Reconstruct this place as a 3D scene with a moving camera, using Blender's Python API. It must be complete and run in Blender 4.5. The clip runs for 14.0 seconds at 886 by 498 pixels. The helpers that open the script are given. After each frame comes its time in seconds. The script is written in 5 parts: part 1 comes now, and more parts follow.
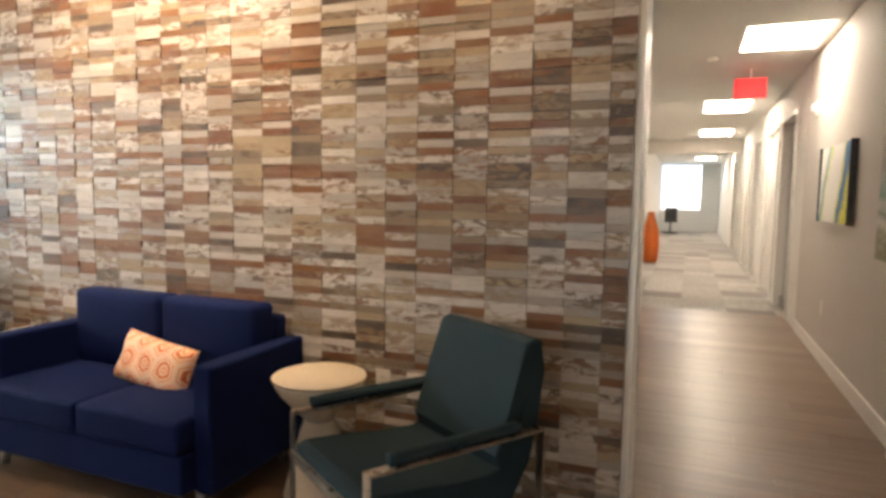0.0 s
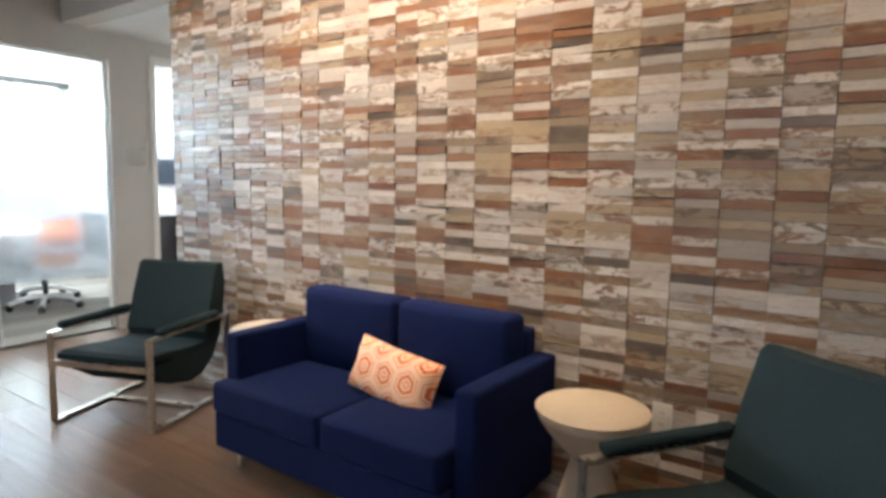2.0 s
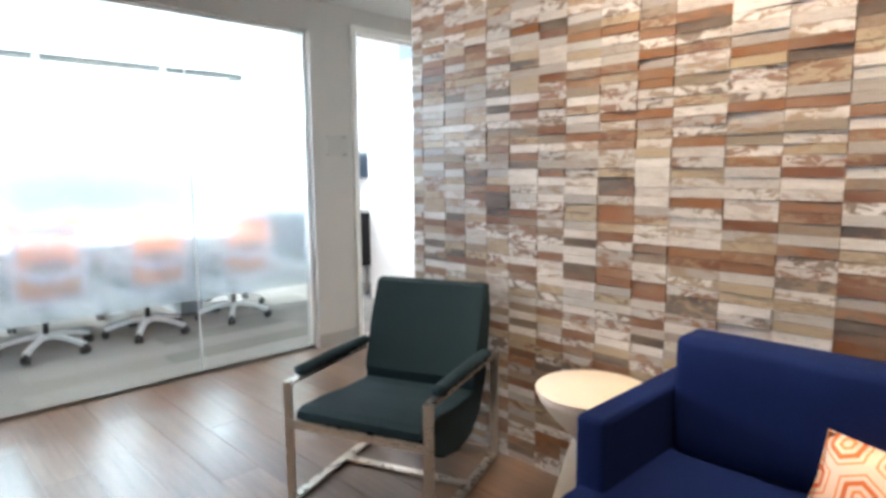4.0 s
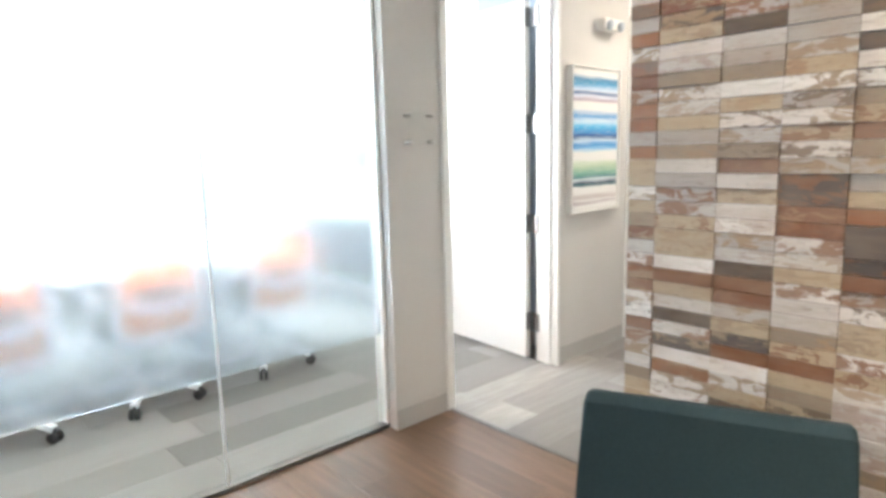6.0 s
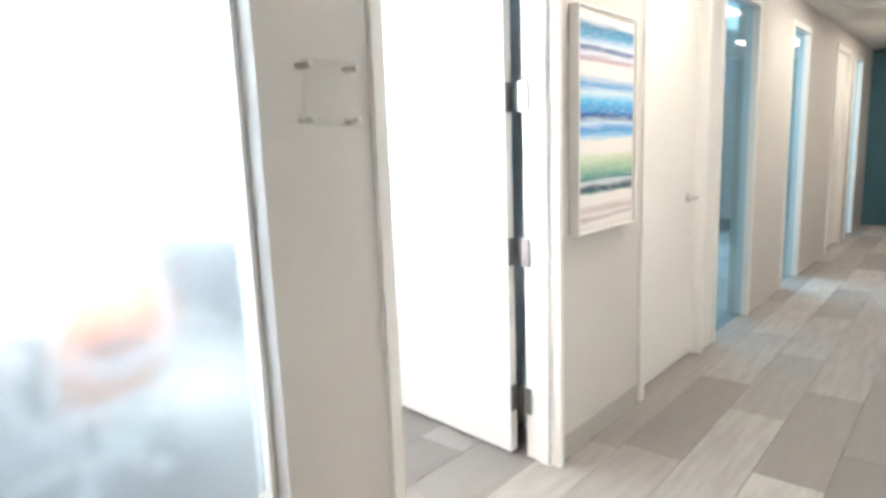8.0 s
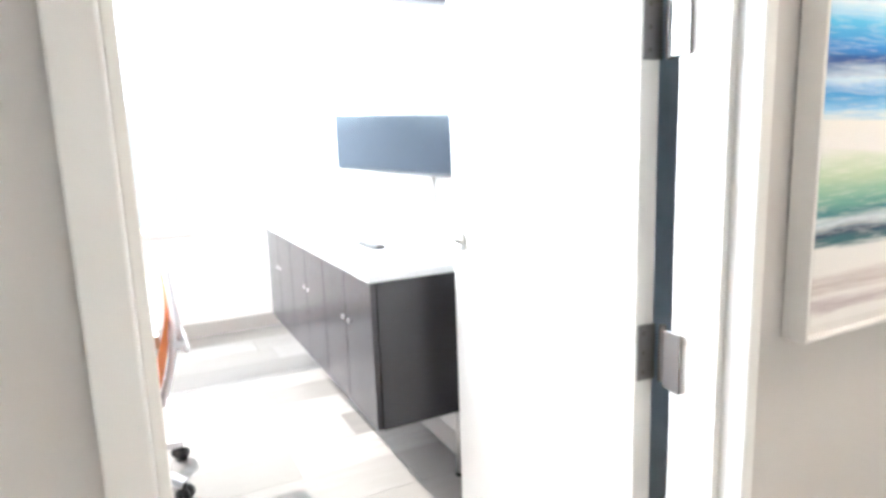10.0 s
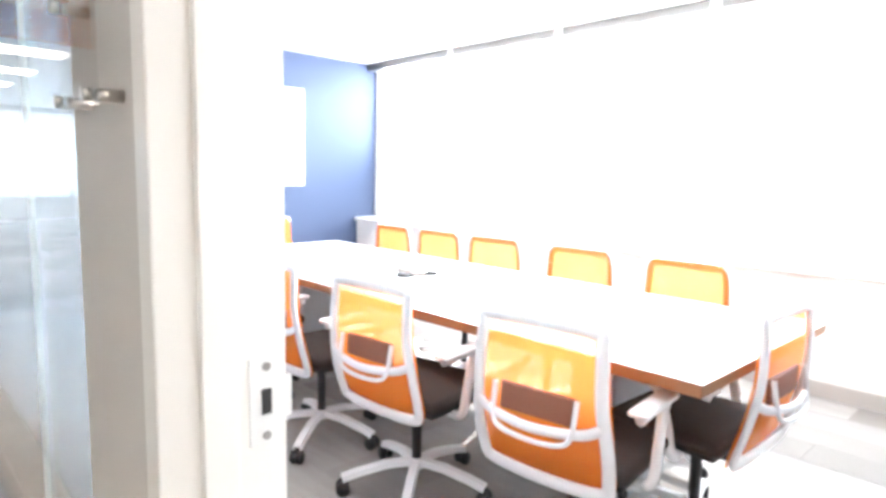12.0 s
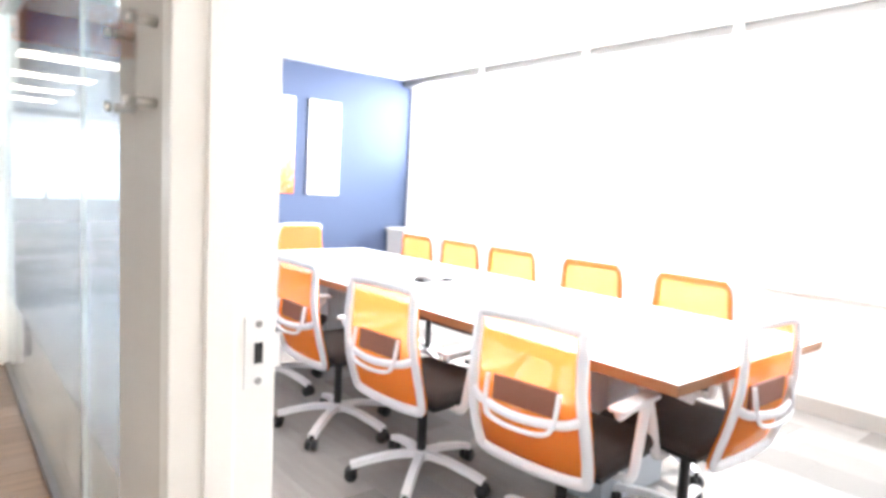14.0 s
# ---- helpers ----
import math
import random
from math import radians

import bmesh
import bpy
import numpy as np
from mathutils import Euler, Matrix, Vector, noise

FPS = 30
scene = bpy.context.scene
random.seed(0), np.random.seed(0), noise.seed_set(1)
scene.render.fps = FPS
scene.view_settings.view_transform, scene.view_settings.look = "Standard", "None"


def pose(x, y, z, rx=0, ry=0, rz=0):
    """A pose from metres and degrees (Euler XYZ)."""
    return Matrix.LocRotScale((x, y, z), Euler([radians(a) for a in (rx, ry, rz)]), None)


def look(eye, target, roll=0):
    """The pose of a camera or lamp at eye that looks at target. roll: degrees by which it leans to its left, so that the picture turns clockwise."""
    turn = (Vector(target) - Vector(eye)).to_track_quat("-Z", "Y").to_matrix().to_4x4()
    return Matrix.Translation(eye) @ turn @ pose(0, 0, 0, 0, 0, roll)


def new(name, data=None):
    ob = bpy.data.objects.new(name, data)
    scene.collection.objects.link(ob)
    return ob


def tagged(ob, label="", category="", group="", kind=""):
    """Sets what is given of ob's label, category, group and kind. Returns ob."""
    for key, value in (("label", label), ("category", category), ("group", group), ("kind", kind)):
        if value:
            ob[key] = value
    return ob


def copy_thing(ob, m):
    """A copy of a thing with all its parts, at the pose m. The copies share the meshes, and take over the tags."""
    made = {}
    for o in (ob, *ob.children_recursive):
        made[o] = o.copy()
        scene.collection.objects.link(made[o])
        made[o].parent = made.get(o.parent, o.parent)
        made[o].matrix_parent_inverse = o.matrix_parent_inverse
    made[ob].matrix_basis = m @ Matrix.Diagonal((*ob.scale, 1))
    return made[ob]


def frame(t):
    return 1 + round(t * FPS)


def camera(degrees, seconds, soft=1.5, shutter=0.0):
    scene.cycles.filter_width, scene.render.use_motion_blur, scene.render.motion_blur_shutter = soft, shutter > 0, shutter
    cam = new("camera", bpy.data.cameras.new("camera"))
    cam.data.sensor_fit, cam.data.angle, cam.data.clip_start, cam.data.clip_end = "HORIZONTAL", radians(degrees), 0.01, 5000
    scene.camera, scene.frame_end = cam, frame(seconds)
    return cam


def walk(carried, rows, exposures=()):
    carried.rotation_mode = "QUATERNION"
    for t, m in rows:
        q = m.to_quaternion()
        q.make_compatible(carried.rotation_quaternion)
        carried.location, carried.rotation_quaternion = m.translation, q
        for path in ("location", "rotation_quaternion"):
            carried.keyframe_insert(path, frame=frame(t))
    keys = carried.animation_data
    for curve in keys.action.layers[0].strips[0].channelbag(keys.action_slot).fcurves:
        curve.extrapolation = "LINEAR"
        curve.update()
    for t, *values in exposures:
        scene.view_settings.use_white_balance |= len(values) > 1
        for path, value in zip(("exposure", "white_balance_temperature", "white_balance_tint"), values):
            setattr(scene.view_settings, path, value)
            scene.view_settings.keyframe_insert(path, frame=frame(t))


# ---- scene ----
cam = camera(71.8, 14.0, soft=3.5)
PATH = [
    (0, (0.575, 1.571, 1.274), (-0.166, 3.42, 1.098), 0.9),
    (0.5, (0.528, 1.544, 1.273), (-0.058, 3.449, 1.106), -1.5),
    (1, (0.407, 1.58, 1.261), (-0.325, 3.429, 1.05), -2.5),
    (1.5, (0.148, 1.647, 1.297), (-0.842, 3.376, 1.113), -0.9),
    (2, (-0.087, 1.729, 1.288), (-1.228, 3.357, 1.066), 0.9),
    (2.5, (-0.402, 1.743, 1.301), (-1.538, 3.376, 1.089), -1.9),
    (3, (-0.727, 1.815, 1.29), (-1.967, 3.361, 1.017), 0.3),
    (3.5, (-1.097, 1.889, 1.29), (-2.492, 3.3, 1.043), 1.1),
    (4, (-1.489, 1.976, 1.273), (-2.919, 3.349, 1.016), -0.5),
    (4.2, (-1.632, 2.003, 1.274), (-3.051, 3.384, 0.997), -0.2),
    (6.5, (-3.279, 2.775, 1.341), (-4.735, 4.109, 1.027), -1.7),
    (7, (-3.556, 2.983, 1.335), (-4.834, 4.482, 0.989), -2.4),
    (9.5, (-4.433, 4.416, 1.292), (-5.965, 5.669, 1.001), -0.9),
    (10, (-4.547, 4.692, 1.305), (-6.311, 5.571, 0.965), -2.0),
    (10.5, (-4.656, 4.996, 1.297), (-6.624, 5.122, 0.969), 0.4),
    (11, (-4.809, 5.13, 1.287), (-6.726, 4.641, 0.998), -0.4),
    (11.5, (-4.912, 5.254, 1.291), (-6.565, 4.156, 1.038), 0.4),
    (12, (-4.955, 5.395, 1.302), (-6.32, 3.955, 1.059), 1.3),
    (12.5, (-4.976, 5.478, 1.285), (-6.177, 3.891, 1.085), 0.8),
    (13, (-4.988, 5.54, 1.272), (-6.119, 3.898, 1.113), 0.6),
    (13.5, (-4.976, 5.576, 1.271), (-6.074, 3.912, 1.107), 1.4),
    (14, (-4.925, 5.599, 1.279), (-6.203, 4.073, 1.083), 3.0),
]
walk(cam, [(t, look(eye, target, roll)) for t, eye, target, roll in PATH],
     [(0, 0.46, 7050, 12), (1.0, 0.46, 7000, 12), (2.0, 0.44, 6250, 11), (3.0, 0.52, 5950, 10), (4.0, 0.66, 6000, 10), (6.5, 1.05, 6250, 10), (9.5, 1.12, 6250, 12), (11.0, 1.02, 6200, 13), (14, 1.04, 6450, 15)])

# ---- world, sun, large lights ----
world = bpy.data.worlds.new("sky")
scene.world = world
world.use_nodes = True
_sky = world.node_tree.nodes.new("ShaderNodeTexSky")
_sky.sky_type = 'NISHITA'
_sky.sun_disc = False
SUN_DIR = Vector((0.80, 0.36, -0.58)).normalized()          # the way the light travels
_sky.sun_elevation = math.asin(-SUN_DIR.z)
_sky.sun_rotation = math.atan2(-SUN_DIR.x, -SUN_DIR.y)
_bg = world.node_tree.nodes["Background"]
_bg.inputs[1].default_value = 0.15
world.node_tree.links.new(_sky.outputs[0], _bg.inputs[0])


def lamp(name, kind, loc, energy, color, target=None, **kw):
    data = bpy.data.lights.new(name, kind)
    data.energy, data.color = energy, color
    for key, value in kw.items():
        if key == "size":
            data.size = value
        elif key == "size_y":
            data.shape, data.size_y = 'RECTANGLE', value
        elif key == "angle":
            data.angle = value
        elif key == "spot":
            data.spot_size, data.spot_blend = radians(value), 0.75
        elif key == "radius":
            data.shadow_soft_size = value
    ob = new(name, data)
    ob.matrix_world = look(loc, target if target else (loc[0], loc[1] + 0.001, loc[2] - 1))
    return ob


lamp("sun", 'SUN', (-20, -2, 14), 5.0, (1.0, 0.95, 0.88), tuple(Vector((-20, -2, 14)) + SUN_DIR), angle=radians(0.5))
WINDOW_LAMP = 210.0
lamp("window_daylight", 'AREA', (-9.42, 2.65, 2.0), WINDOW_LAMP, (0.90, 0.93, 1.0), (-5, 2.65, 1.85), size=6.0, size_y=0.88)
WARM = (1.0, 0.68, 0.38)
PANEL = (1.0, 0.88, 0.74)
for wx, wash, tone in ((-3.15, 78.0, (1.0, 0.82, 0.62)), (-1.95, 215.0, (1.0, 0.78, 0.55)), (-0.75, 78.0, (1.0, 0.74, 0.48)), (0.25, 16.0, WARM)):
    lamp("wall_washer", 'SPOT', (wx, 3.25, 3.04), wash, tone, (wx, 3.95, 2.10), spot=88, radius=0.05)
for lx, ly, watts, cone in ((-3.6, 1.7, 34.0, 120), (-1.6, 1.9, 20.0, 76), (0.9, 1.2, 4.0, 110), (0.95, 3.3, 4.0, 110)):
    lamp("lobby_downlight", 'SPOT', (lx, ly, 3.05), watts, (1.0, 0.76, 0.52), (lx, ly + 0.001, 0), spot=cone, radius=0.06)
# daylight from the open office south of the lobby
lamp("south_daylight", 'AREA', (-3.6, -11.6, 1.6), 14.0, (0.90, 0.96, 1.0), (-3.2, 0, 1.2), size=5.5, size_y=1.8)
lamp("corridor_end_daylight", 'AREA', (0.3, 26.7, 1.7), 13.0, (0.70, 0.88, 1.0), (0.3, 0, 1.2), size=2.2, size_y=1.6)


# ---- materials ----
def mat(name):
    m = bpy.data.materials.new(name)
    m.use_nodes = True
    nt = m.node_tree
    return m, nt, nt.nodes["Principled BSDF"]


def node(nt, kind, **kw):
    n = nt.nodes.new(kind)
    for key, value in kw.items():
        n.inputs[key.replace("_", " ")].default_value = value
    return n


def coords(nt, scale=(1, 1, 1), out="Object"):
    tc = nt.nodes.new("ShaderNodeTexCoord")
    mp = nt.nodes.new("ShaderNodeMapping")
    mp.inputs["Scale"].default_value = scale
    nt.links.new(tc.outputs[out], mp.inputs["Vector"])
    return mp.outputs[0]


def ramp(nt, fac, stops, constant=False):
    r = nt.nodes.new("ShaderNodeValToRGB")
    el = r.color_ramp.elements
    while len(el) < len(stops):
        el.new(0.5)
    for e, (p, c) in zip(el, stops):
        e.position, e.color = p, (*c, 1)
    if constant:
        r.color_ramp.interpolation = 'CONSTANT'
    nt.links.new(fac, r.inputs[0])
    return r.outputs[0]


def mixc(nt, fac, a, b, blend='MIX'):
    m = nt.nodes.new("ShaderNodeMix")
    m.data_type, m.blend_type = 'RGBA', blend
    for sock, v in ((m.inputs[0], fac), (m.inputs[6], a), (m.inputs[7], b)):
        if isinstance(v, (int, float)):
            sock.default_value = v
        elif isinstance(v, tuple):
            sock.default_value = (*v, 1)
        else:
            nt.links.new(v, sock)
    return m.outputs[2]


def math_node(nt, op, a, b=None, c=None):
    m = nt.nodes.new("ShaderNodeMath")
    m.operation = op
    for sock, v in zip(m.inputs, (a, b, c)):
        if v is None:
            continue
        if isinstance(v, (int, float)):
            sock.default_value = v
        else:
            nt.links.new(v, sock)
    return m.outputs[0]


def noise_tex(nt, vec, scale, detail=4, rough=0.55, distort=0.0):
    n = node(nt, "ShaderNodeTexNoise", Scale=scale, Detail=detail, Roughness=rough, Distortion=distort)
    nt.links.new(vec, n.inputs["Vector"])
    return n.outputs["Fac"]


def bump(nt, bsdf, height, strength=0.2, dist=0.002):
    b = node(nt, "ShaderNodeBump", Strength=strength, Distance=dist)
    nt.links.new(height, b.inputs["Height"])
    nt.links.new(b.outputs[0], bsdf.inputs["Normal"])


def painted(name, color, rough=0.6, var=0.05, bumpy=0.08, scale=60.0):
    """Paint, plastic or laminate: faint mottling and an orange-peel relief."""
    m, nt, b = mat(name)
    v = coords(nt)
    n1, n2 = noise_tex(nt, v, 2.3, 3), noise_tex(nt, v, scale, 2)
    dark = tuple(max(0, c * (1 - var * 2)) for c in color)
    nt.links.new(mixc(nt, n1, dark, tuple(min(1, c * (1 + var)) for c in color)), b.inputs["Base Color"])
    nt.links.new(math_node(nt, 'MULTIPLY_ADD', n1, 0.12, rough - 0.06), b.inputs["Roughness"])
    bump(nt, b, n2, bumpy, 0.001)
    return m


def metal(name, color, rough=0.25):
    m, nt, b = mat(name)
    v = coords(nt, (3, 3, 60))
    n = noise_tex(nt, v, 9, 3)
    b.inputs["Metallic"].default_value = 1.0
    b.inputs["Base Color"].default_value = (*color, 1)
    nt.links.new(math_node(nt, 'MULTIPLY_ADD', n, 0.15, rough - 0.07), b.inputs["Roughness"])
    return m


def cloth(name, color, color2, weave=900.0, rough=0.9):
    m, nt, b = mat(name)
    v = coords(nt)
    n1, n2 = noise_tex(nt, v, 3.0, 4), noise_tex(nt, v, 160.0, 2)
    vor = node(nt, "ShaderNodeTexVoronoi", Scale=weave / 2)
    nt.links.new(v, vor.inputs["Vector"])
    c = mixc(nt, n1, color, color2)
    nt.links.new(mixc(nt, math_node(nt, 'MULTIPLY', n2, 0.5), c, tuple(k * 0.55 for k in color)), b.inputs["Base Color"])
    b.inputs["Roughness"].default_value = rough
    b.inputs["Specular IOR Level"].default_value = 0.12
    bump(nt, b, vor.outputs["Distance"], 0.35, 0.001)
    return m


def glow(name, color, strength):
    m, nt, b = mat(name)
    b.inputs["Base Color"].default_value = (0.8, 0.8, 0.8, 1)
    b.inputs["Emission Color"].default_value = (*color, 1)
    b.inputs["Emission Strength"].default_value = strength
    return m


def reclaimed(name, island):
    """Old barn-wood strips: greys, tans, rust and char, each strip with its own tone, grain and worn paint."""
    m, nt, b = mat(name)
    if island:
        rnd = nt.nodes.new("ShaderNodeNewGeometry").outputs["Random Per Island"]
        v = coords(nt)
    else:
        rnd = nt.nodes.new("ShaderNodeObjectInfo").outputs["Random"]
        geo = nt.nodes.new("ShaderNodeNewGeometry")
        v = geo.outputs["Position"]
    shift = nt.nodes.new("ShaderNodeCombineXYZ")
    nt.links.new(math_node(nt, 'MULTIPLY', rnd, 37.0), shift.inputs[0])
    nt.links.new(math_node(nt, 'MULTIPLY', rnd, 91.0), shift.inputs[2])
    add = nt.nodes.new("ShaderNodeVectorMath")
    nt.links.new(v, add.inputs[0])
    nt.links.new(shift.outputs[0], add.inputs[1])
    mp = nt.nodes.new("ShaderNodeMapping")
    mp.inputs["Scale"].default_value = (5, 5, 60)
    nt.links.new(add.outputs[0], mp.inputs[0])
    grain = noise_tex(nt, mp.outputs[0], 2.0, 5, 0.65, 0.6)
    mp2 = nt.nodes.new("ShaderNodeMapping")
    mp2.inputs["Scale"].default_value = (0.8, 0.8, 2.0)
    nt.links.new(add.outputs[0], mp2.inputs[0])
    blot = noise_tex(nt, mp2.outputs[0], 17.0, 6, 0.72, 0.7)
    r2 = nt.nodes.new("ShaderNodeTexWhiteNoise")
    r2.noise_dimensions = '1D'
    nt.links.new(math_node(nt, 'MULTIPLY', rnd, 517.3), r2.inputs["W"])
    base = ramp(nt, rnd, [(0.0, (0.48, 0.445, 0.41)), (0.10, (0.33, 0.30, 0.27)), (0.20, (0.58, 0.54, 0.50)),
                          (0.29, (0.34, 0.265, 0.17)), (0.36, (0.21, 0.165, 0.115)), (0.44, (0.53, 0.495, 0.46)),
                          (0.52, (0.14, 0.046, 0.013)), (0.63, (0.42, 0.395, 0.37)), (0.71, (0.20, 0.075, 0.020)),
                          (0.80, (0.62, 0.585, 0.545)), (0.88, (0.060, 0.044, 0.034)), (0.94, (0.37, 0.29, 0.185))], True)
    worn = ramp(nt, r2.outputs["Value"], [(0.0, (0.20, 0.085, 0.034)), (0.45, (0.26, 0.17, 0.09)), (0.58, (0.095, 0.058, 0.034)), (0.72, (0.17, 0.068, 0.024)), (0.88, (0.24, 0.17, 0.10))], True)
    spot = ramp(nt, blot, [(0.50, (0, 0, 0)), (0.535, (1, 1, 1))])
    often = ramp(nt, r2.outputs["Value"], [(0.0, (0.0, 0.0, 0.0)), (0.34, (0.12, 0.12, 0.12)), (0.52, (0.92, 0.92, 0.92))])
    col = mixc(nt, math_node(nt, 'MULTIPLY', spot, often), base, worn)
    cloud = noise_tex(nt, mp2.outputs[0], 7.0, 3, 0.55, 0.2)
    col = mixc(nt, ramp(nt, cloud, [(0.40, (0.0, 0.0, 0.0)), (0.66, (0.34, 0.34, 0.34))]), col, (0.30, 0.23, 0.16))
    speck = noise_tex(nt, mp.outputs[0], 5.5, 3, 0.6, 0.8)
    col = mixc(nt, ramp(nt, speck, [(0.60, (0, 0, 0)), (0.66, (0.6, 0.6, 0.6))]), col, (0.13, 0.085, 0.05))
    col = mixc(nt, ramp(nt, grain, [(0.30, (0.25, 0.25, 0.25)), (0.56, (0.0, 0.0, 0.0))]), col, (0.15, 0.11, 0.08))
    nt.links.new(col, b.inputs["Base Color"])
    b.inputs["Specular IOR Level"].default_value = 0.85
    nt.links.new(math_node(nt, 'MULTIPLY_ADD', r2.outputs["Value"], 0.26, 0.27), b.inputs["Roughness"])
    bump(nt, b, grain, 0.25, 0.002)
    return m


def planked(name, stops, grain_scale, rough, rnd_kind, dark, bumpy=0.15, amount=0.5):
    m, nt, b = mat(name)
    if rnd_kind == "object":
        rnd = nt.nodes.new("ShaderNodeObjectInfo").outputs["Random"]
    else:
        rnd = nt.nodes.new("ShaderNodeNewGeometry").outputs["Random Per Island"]
    pos = nt.nodes.new("ShaderNodeNewGeometry").outputs["Position"]
    mp = nt.nodes.new("ShaderNodeMapping")
    mp.inputs["Scale"].default_value = grain_scale
    nt.links.new(pos, mp.inputs[0])
    off = nt.nodes.new("ShaderNodeCombineXYZ")
    nt.links.new(math_node(nt, 'MULTIPLY', rnd, 53.0), off.inputs[2])
    nt.links.new(off.outputs[0], mp.inputs["Location"])
    g = noise_tex(nt, mp.outputs[0], 1.0, 6, 0.62, 0.5)
    big = noise_tex(nt, pos, 1.7, 3)
    col = ramp(nt, rnd, stops)
    col = mixc(nt, ramp(nt, g, [(0.35, (amount, amount, amount)), (0.65, (0, 0, 0))]), col, dark)
    col = mixc(nt, math_node(nt, 'MULTIPLY', big, 0.25), col, dark)
    nt.links.new(col, b.inputs["Base Color"])
    nt.links.new(math_node(nt, 'MULTIPLY_ADD', g, 0.14, rough), b.inputs["Roughness"])
    bump(nt, b, g, bumpy, 0.002)
    return m


def carpet(name, rnd_kind, tone=1.0):
    m, nt, b = mat(name)
    if rnd_kind == "object":
        rnd = nt.nodes.new("ShaderNodeObjectInfo").outputs["Random"]
    elif rnd_kind == "island":
        rnd = nt.nodes.new("ShaderNodeNewGeometry").outputs["Random Per Island"]
    pos = nt.nodes.new("ShaderNodeNewGeometry").outputs["Position"]
    mp = nt.nodes.new("ShaderNodeMapping")
    mp.inputs["Scale"].default_value = (30, 3, 3)
    nt.links.new(pos, mp.inputs[0])
    streak = noise_tex(nt, mp.outputs[0], 1.0, 4)
    pile = noise_tex(nt, pos, 420.0, 2)
    col = ramp(nt, rnd, [(p, tuple(k * tone for k in c)) for p, c in [(0.0, (0.40, 0.385, 0.37)), (0.2, (0.56, 0.535, 0.50)), (0.4, (0.25, 0.235, 0.22)), (0.6, (0.49, 0.46, 0.425)), (0.8, (0.30, 0.28, 0.26)), (1.0, (0.60, 0.57, 0.535))]])
    col = mixc(nt, ramp(nt, streak, [(0.4, (0.32, 0.32, 0.32)), (0.6, (0, 0, 0))]), col, (0.25, 0.235, 0.22))
    col = mixc(nt, math_node(nt, 'MULTIPLY', pile, 0.4), col, (0.16, 0.15, 0.14))
    nt.links.new(col, b.inputs["Base Color"])
    b.inputs["Roughness"].default_value = 0.95
    bump(nt, b, pile, 0.6, 0.003)
    return m


def band_art(name, axis_scale, lo, span, stops, wob=0.05):
    """Watercolour bands stacked by height, with wavering, feathered edges."""
    m, nt, b = mat(name)
    tc = nt.nodes.new("ShaderNodeNewGeometry").outputs["Position"]
    sep = nt.nodes.new("ShaderNodeSeparateXYZ")
    nt.links.new(tc, sep.inputs[0])
    mp = nt.nodes.new("ShaderNodeMapping")
    mp.inputs["Scale"].default_value = axis_scale
    nt.links.new(tc, mp.inputs[0])
    wav = noise_tex(nt, mp.outputs[0], 1.0, 4, 0.6, 0.8)
    z = math_node(nt, 'DIVIDE', math_node(nt, 'SUBTRACT', sep.outputs[2], lo), span)
    z = math_node(nt, 'ADD', z, math_node(nt, 'MULTIPLY', math_node(nt, 'SUBTRACT', wav, 0.5), wob))
    col = ramp(nt, z, stops)
    fine = noise_tex(nt, mp.outputs[0], 5.0, 5)
    nt.links.new(mixc(nt, ramp(nt, fine, [(0.5, (0, 0, 0)), (0.75, (0.45, 0.45, 0.45))]), col, (0.86, 0.82, 0.76)), b.inputs["Base Color"])
    b.inputs["Roughness"].default_value = 0.7
    return m


def blob_art(name, scale, stops, seed):
    m, nt, b = mat(name)
    pos = nt.nodes.new("ShaderNodeNewGeometry").outputs["Position"]
    mp = nt.nodes.new("ShaderNodeMapping")
    mp.inputs["Scale"].default_value = scale
    mp.inputs["Location"].default_value = (seed, seed * 2, seed)
    nt.links.new(pos, mp.inputs[0])
    n = noise_tex(nt, mp.outputs[0], 1.0, 2, 0.5, 0.3)
    nt.links.new(ramp(nt, n, stops), b.inputs["Base Color"])
    b.inputs["Roughness"].default_value = 0.65
    return m


def slant_art(name, y0, span, z0, stops):
    """Broad slanting brush strokes across the canvas."""
    m, nt, b = mat(name)
    pos = nt.nodes.new("ShaderNodeNewGeometry").outputs["Position"]
    sep = nt.nodes.new("ShaderNodeSeparateXYZ")
    nt.links.new(pos, sep.inputs[0])
    u = math_node(nt, 'DIVIDE', math_node(nt, 'SUBTRACT', sep.outputs[1], y0), span)
    lean = math_node(nt, 'MULTIPLY', math_node(nt, 'SUBTRACT', sep.outputs[2], z0), 0.45)
    wob = math_node(nt, 'MULTIPLY', math_node(nt, 'SUBTRACT', noise_tex(nt, pos, 4.0, 3), 0.5), 0.35)
    nt.links.new(ramp(nt, math_node(nt, 'ADD', math_node(nt, 'ADD', u, lean), wob), stops), b.inputs["Base Color"])
    b.inputs["Roughness"].default_value = 0.65
    return m


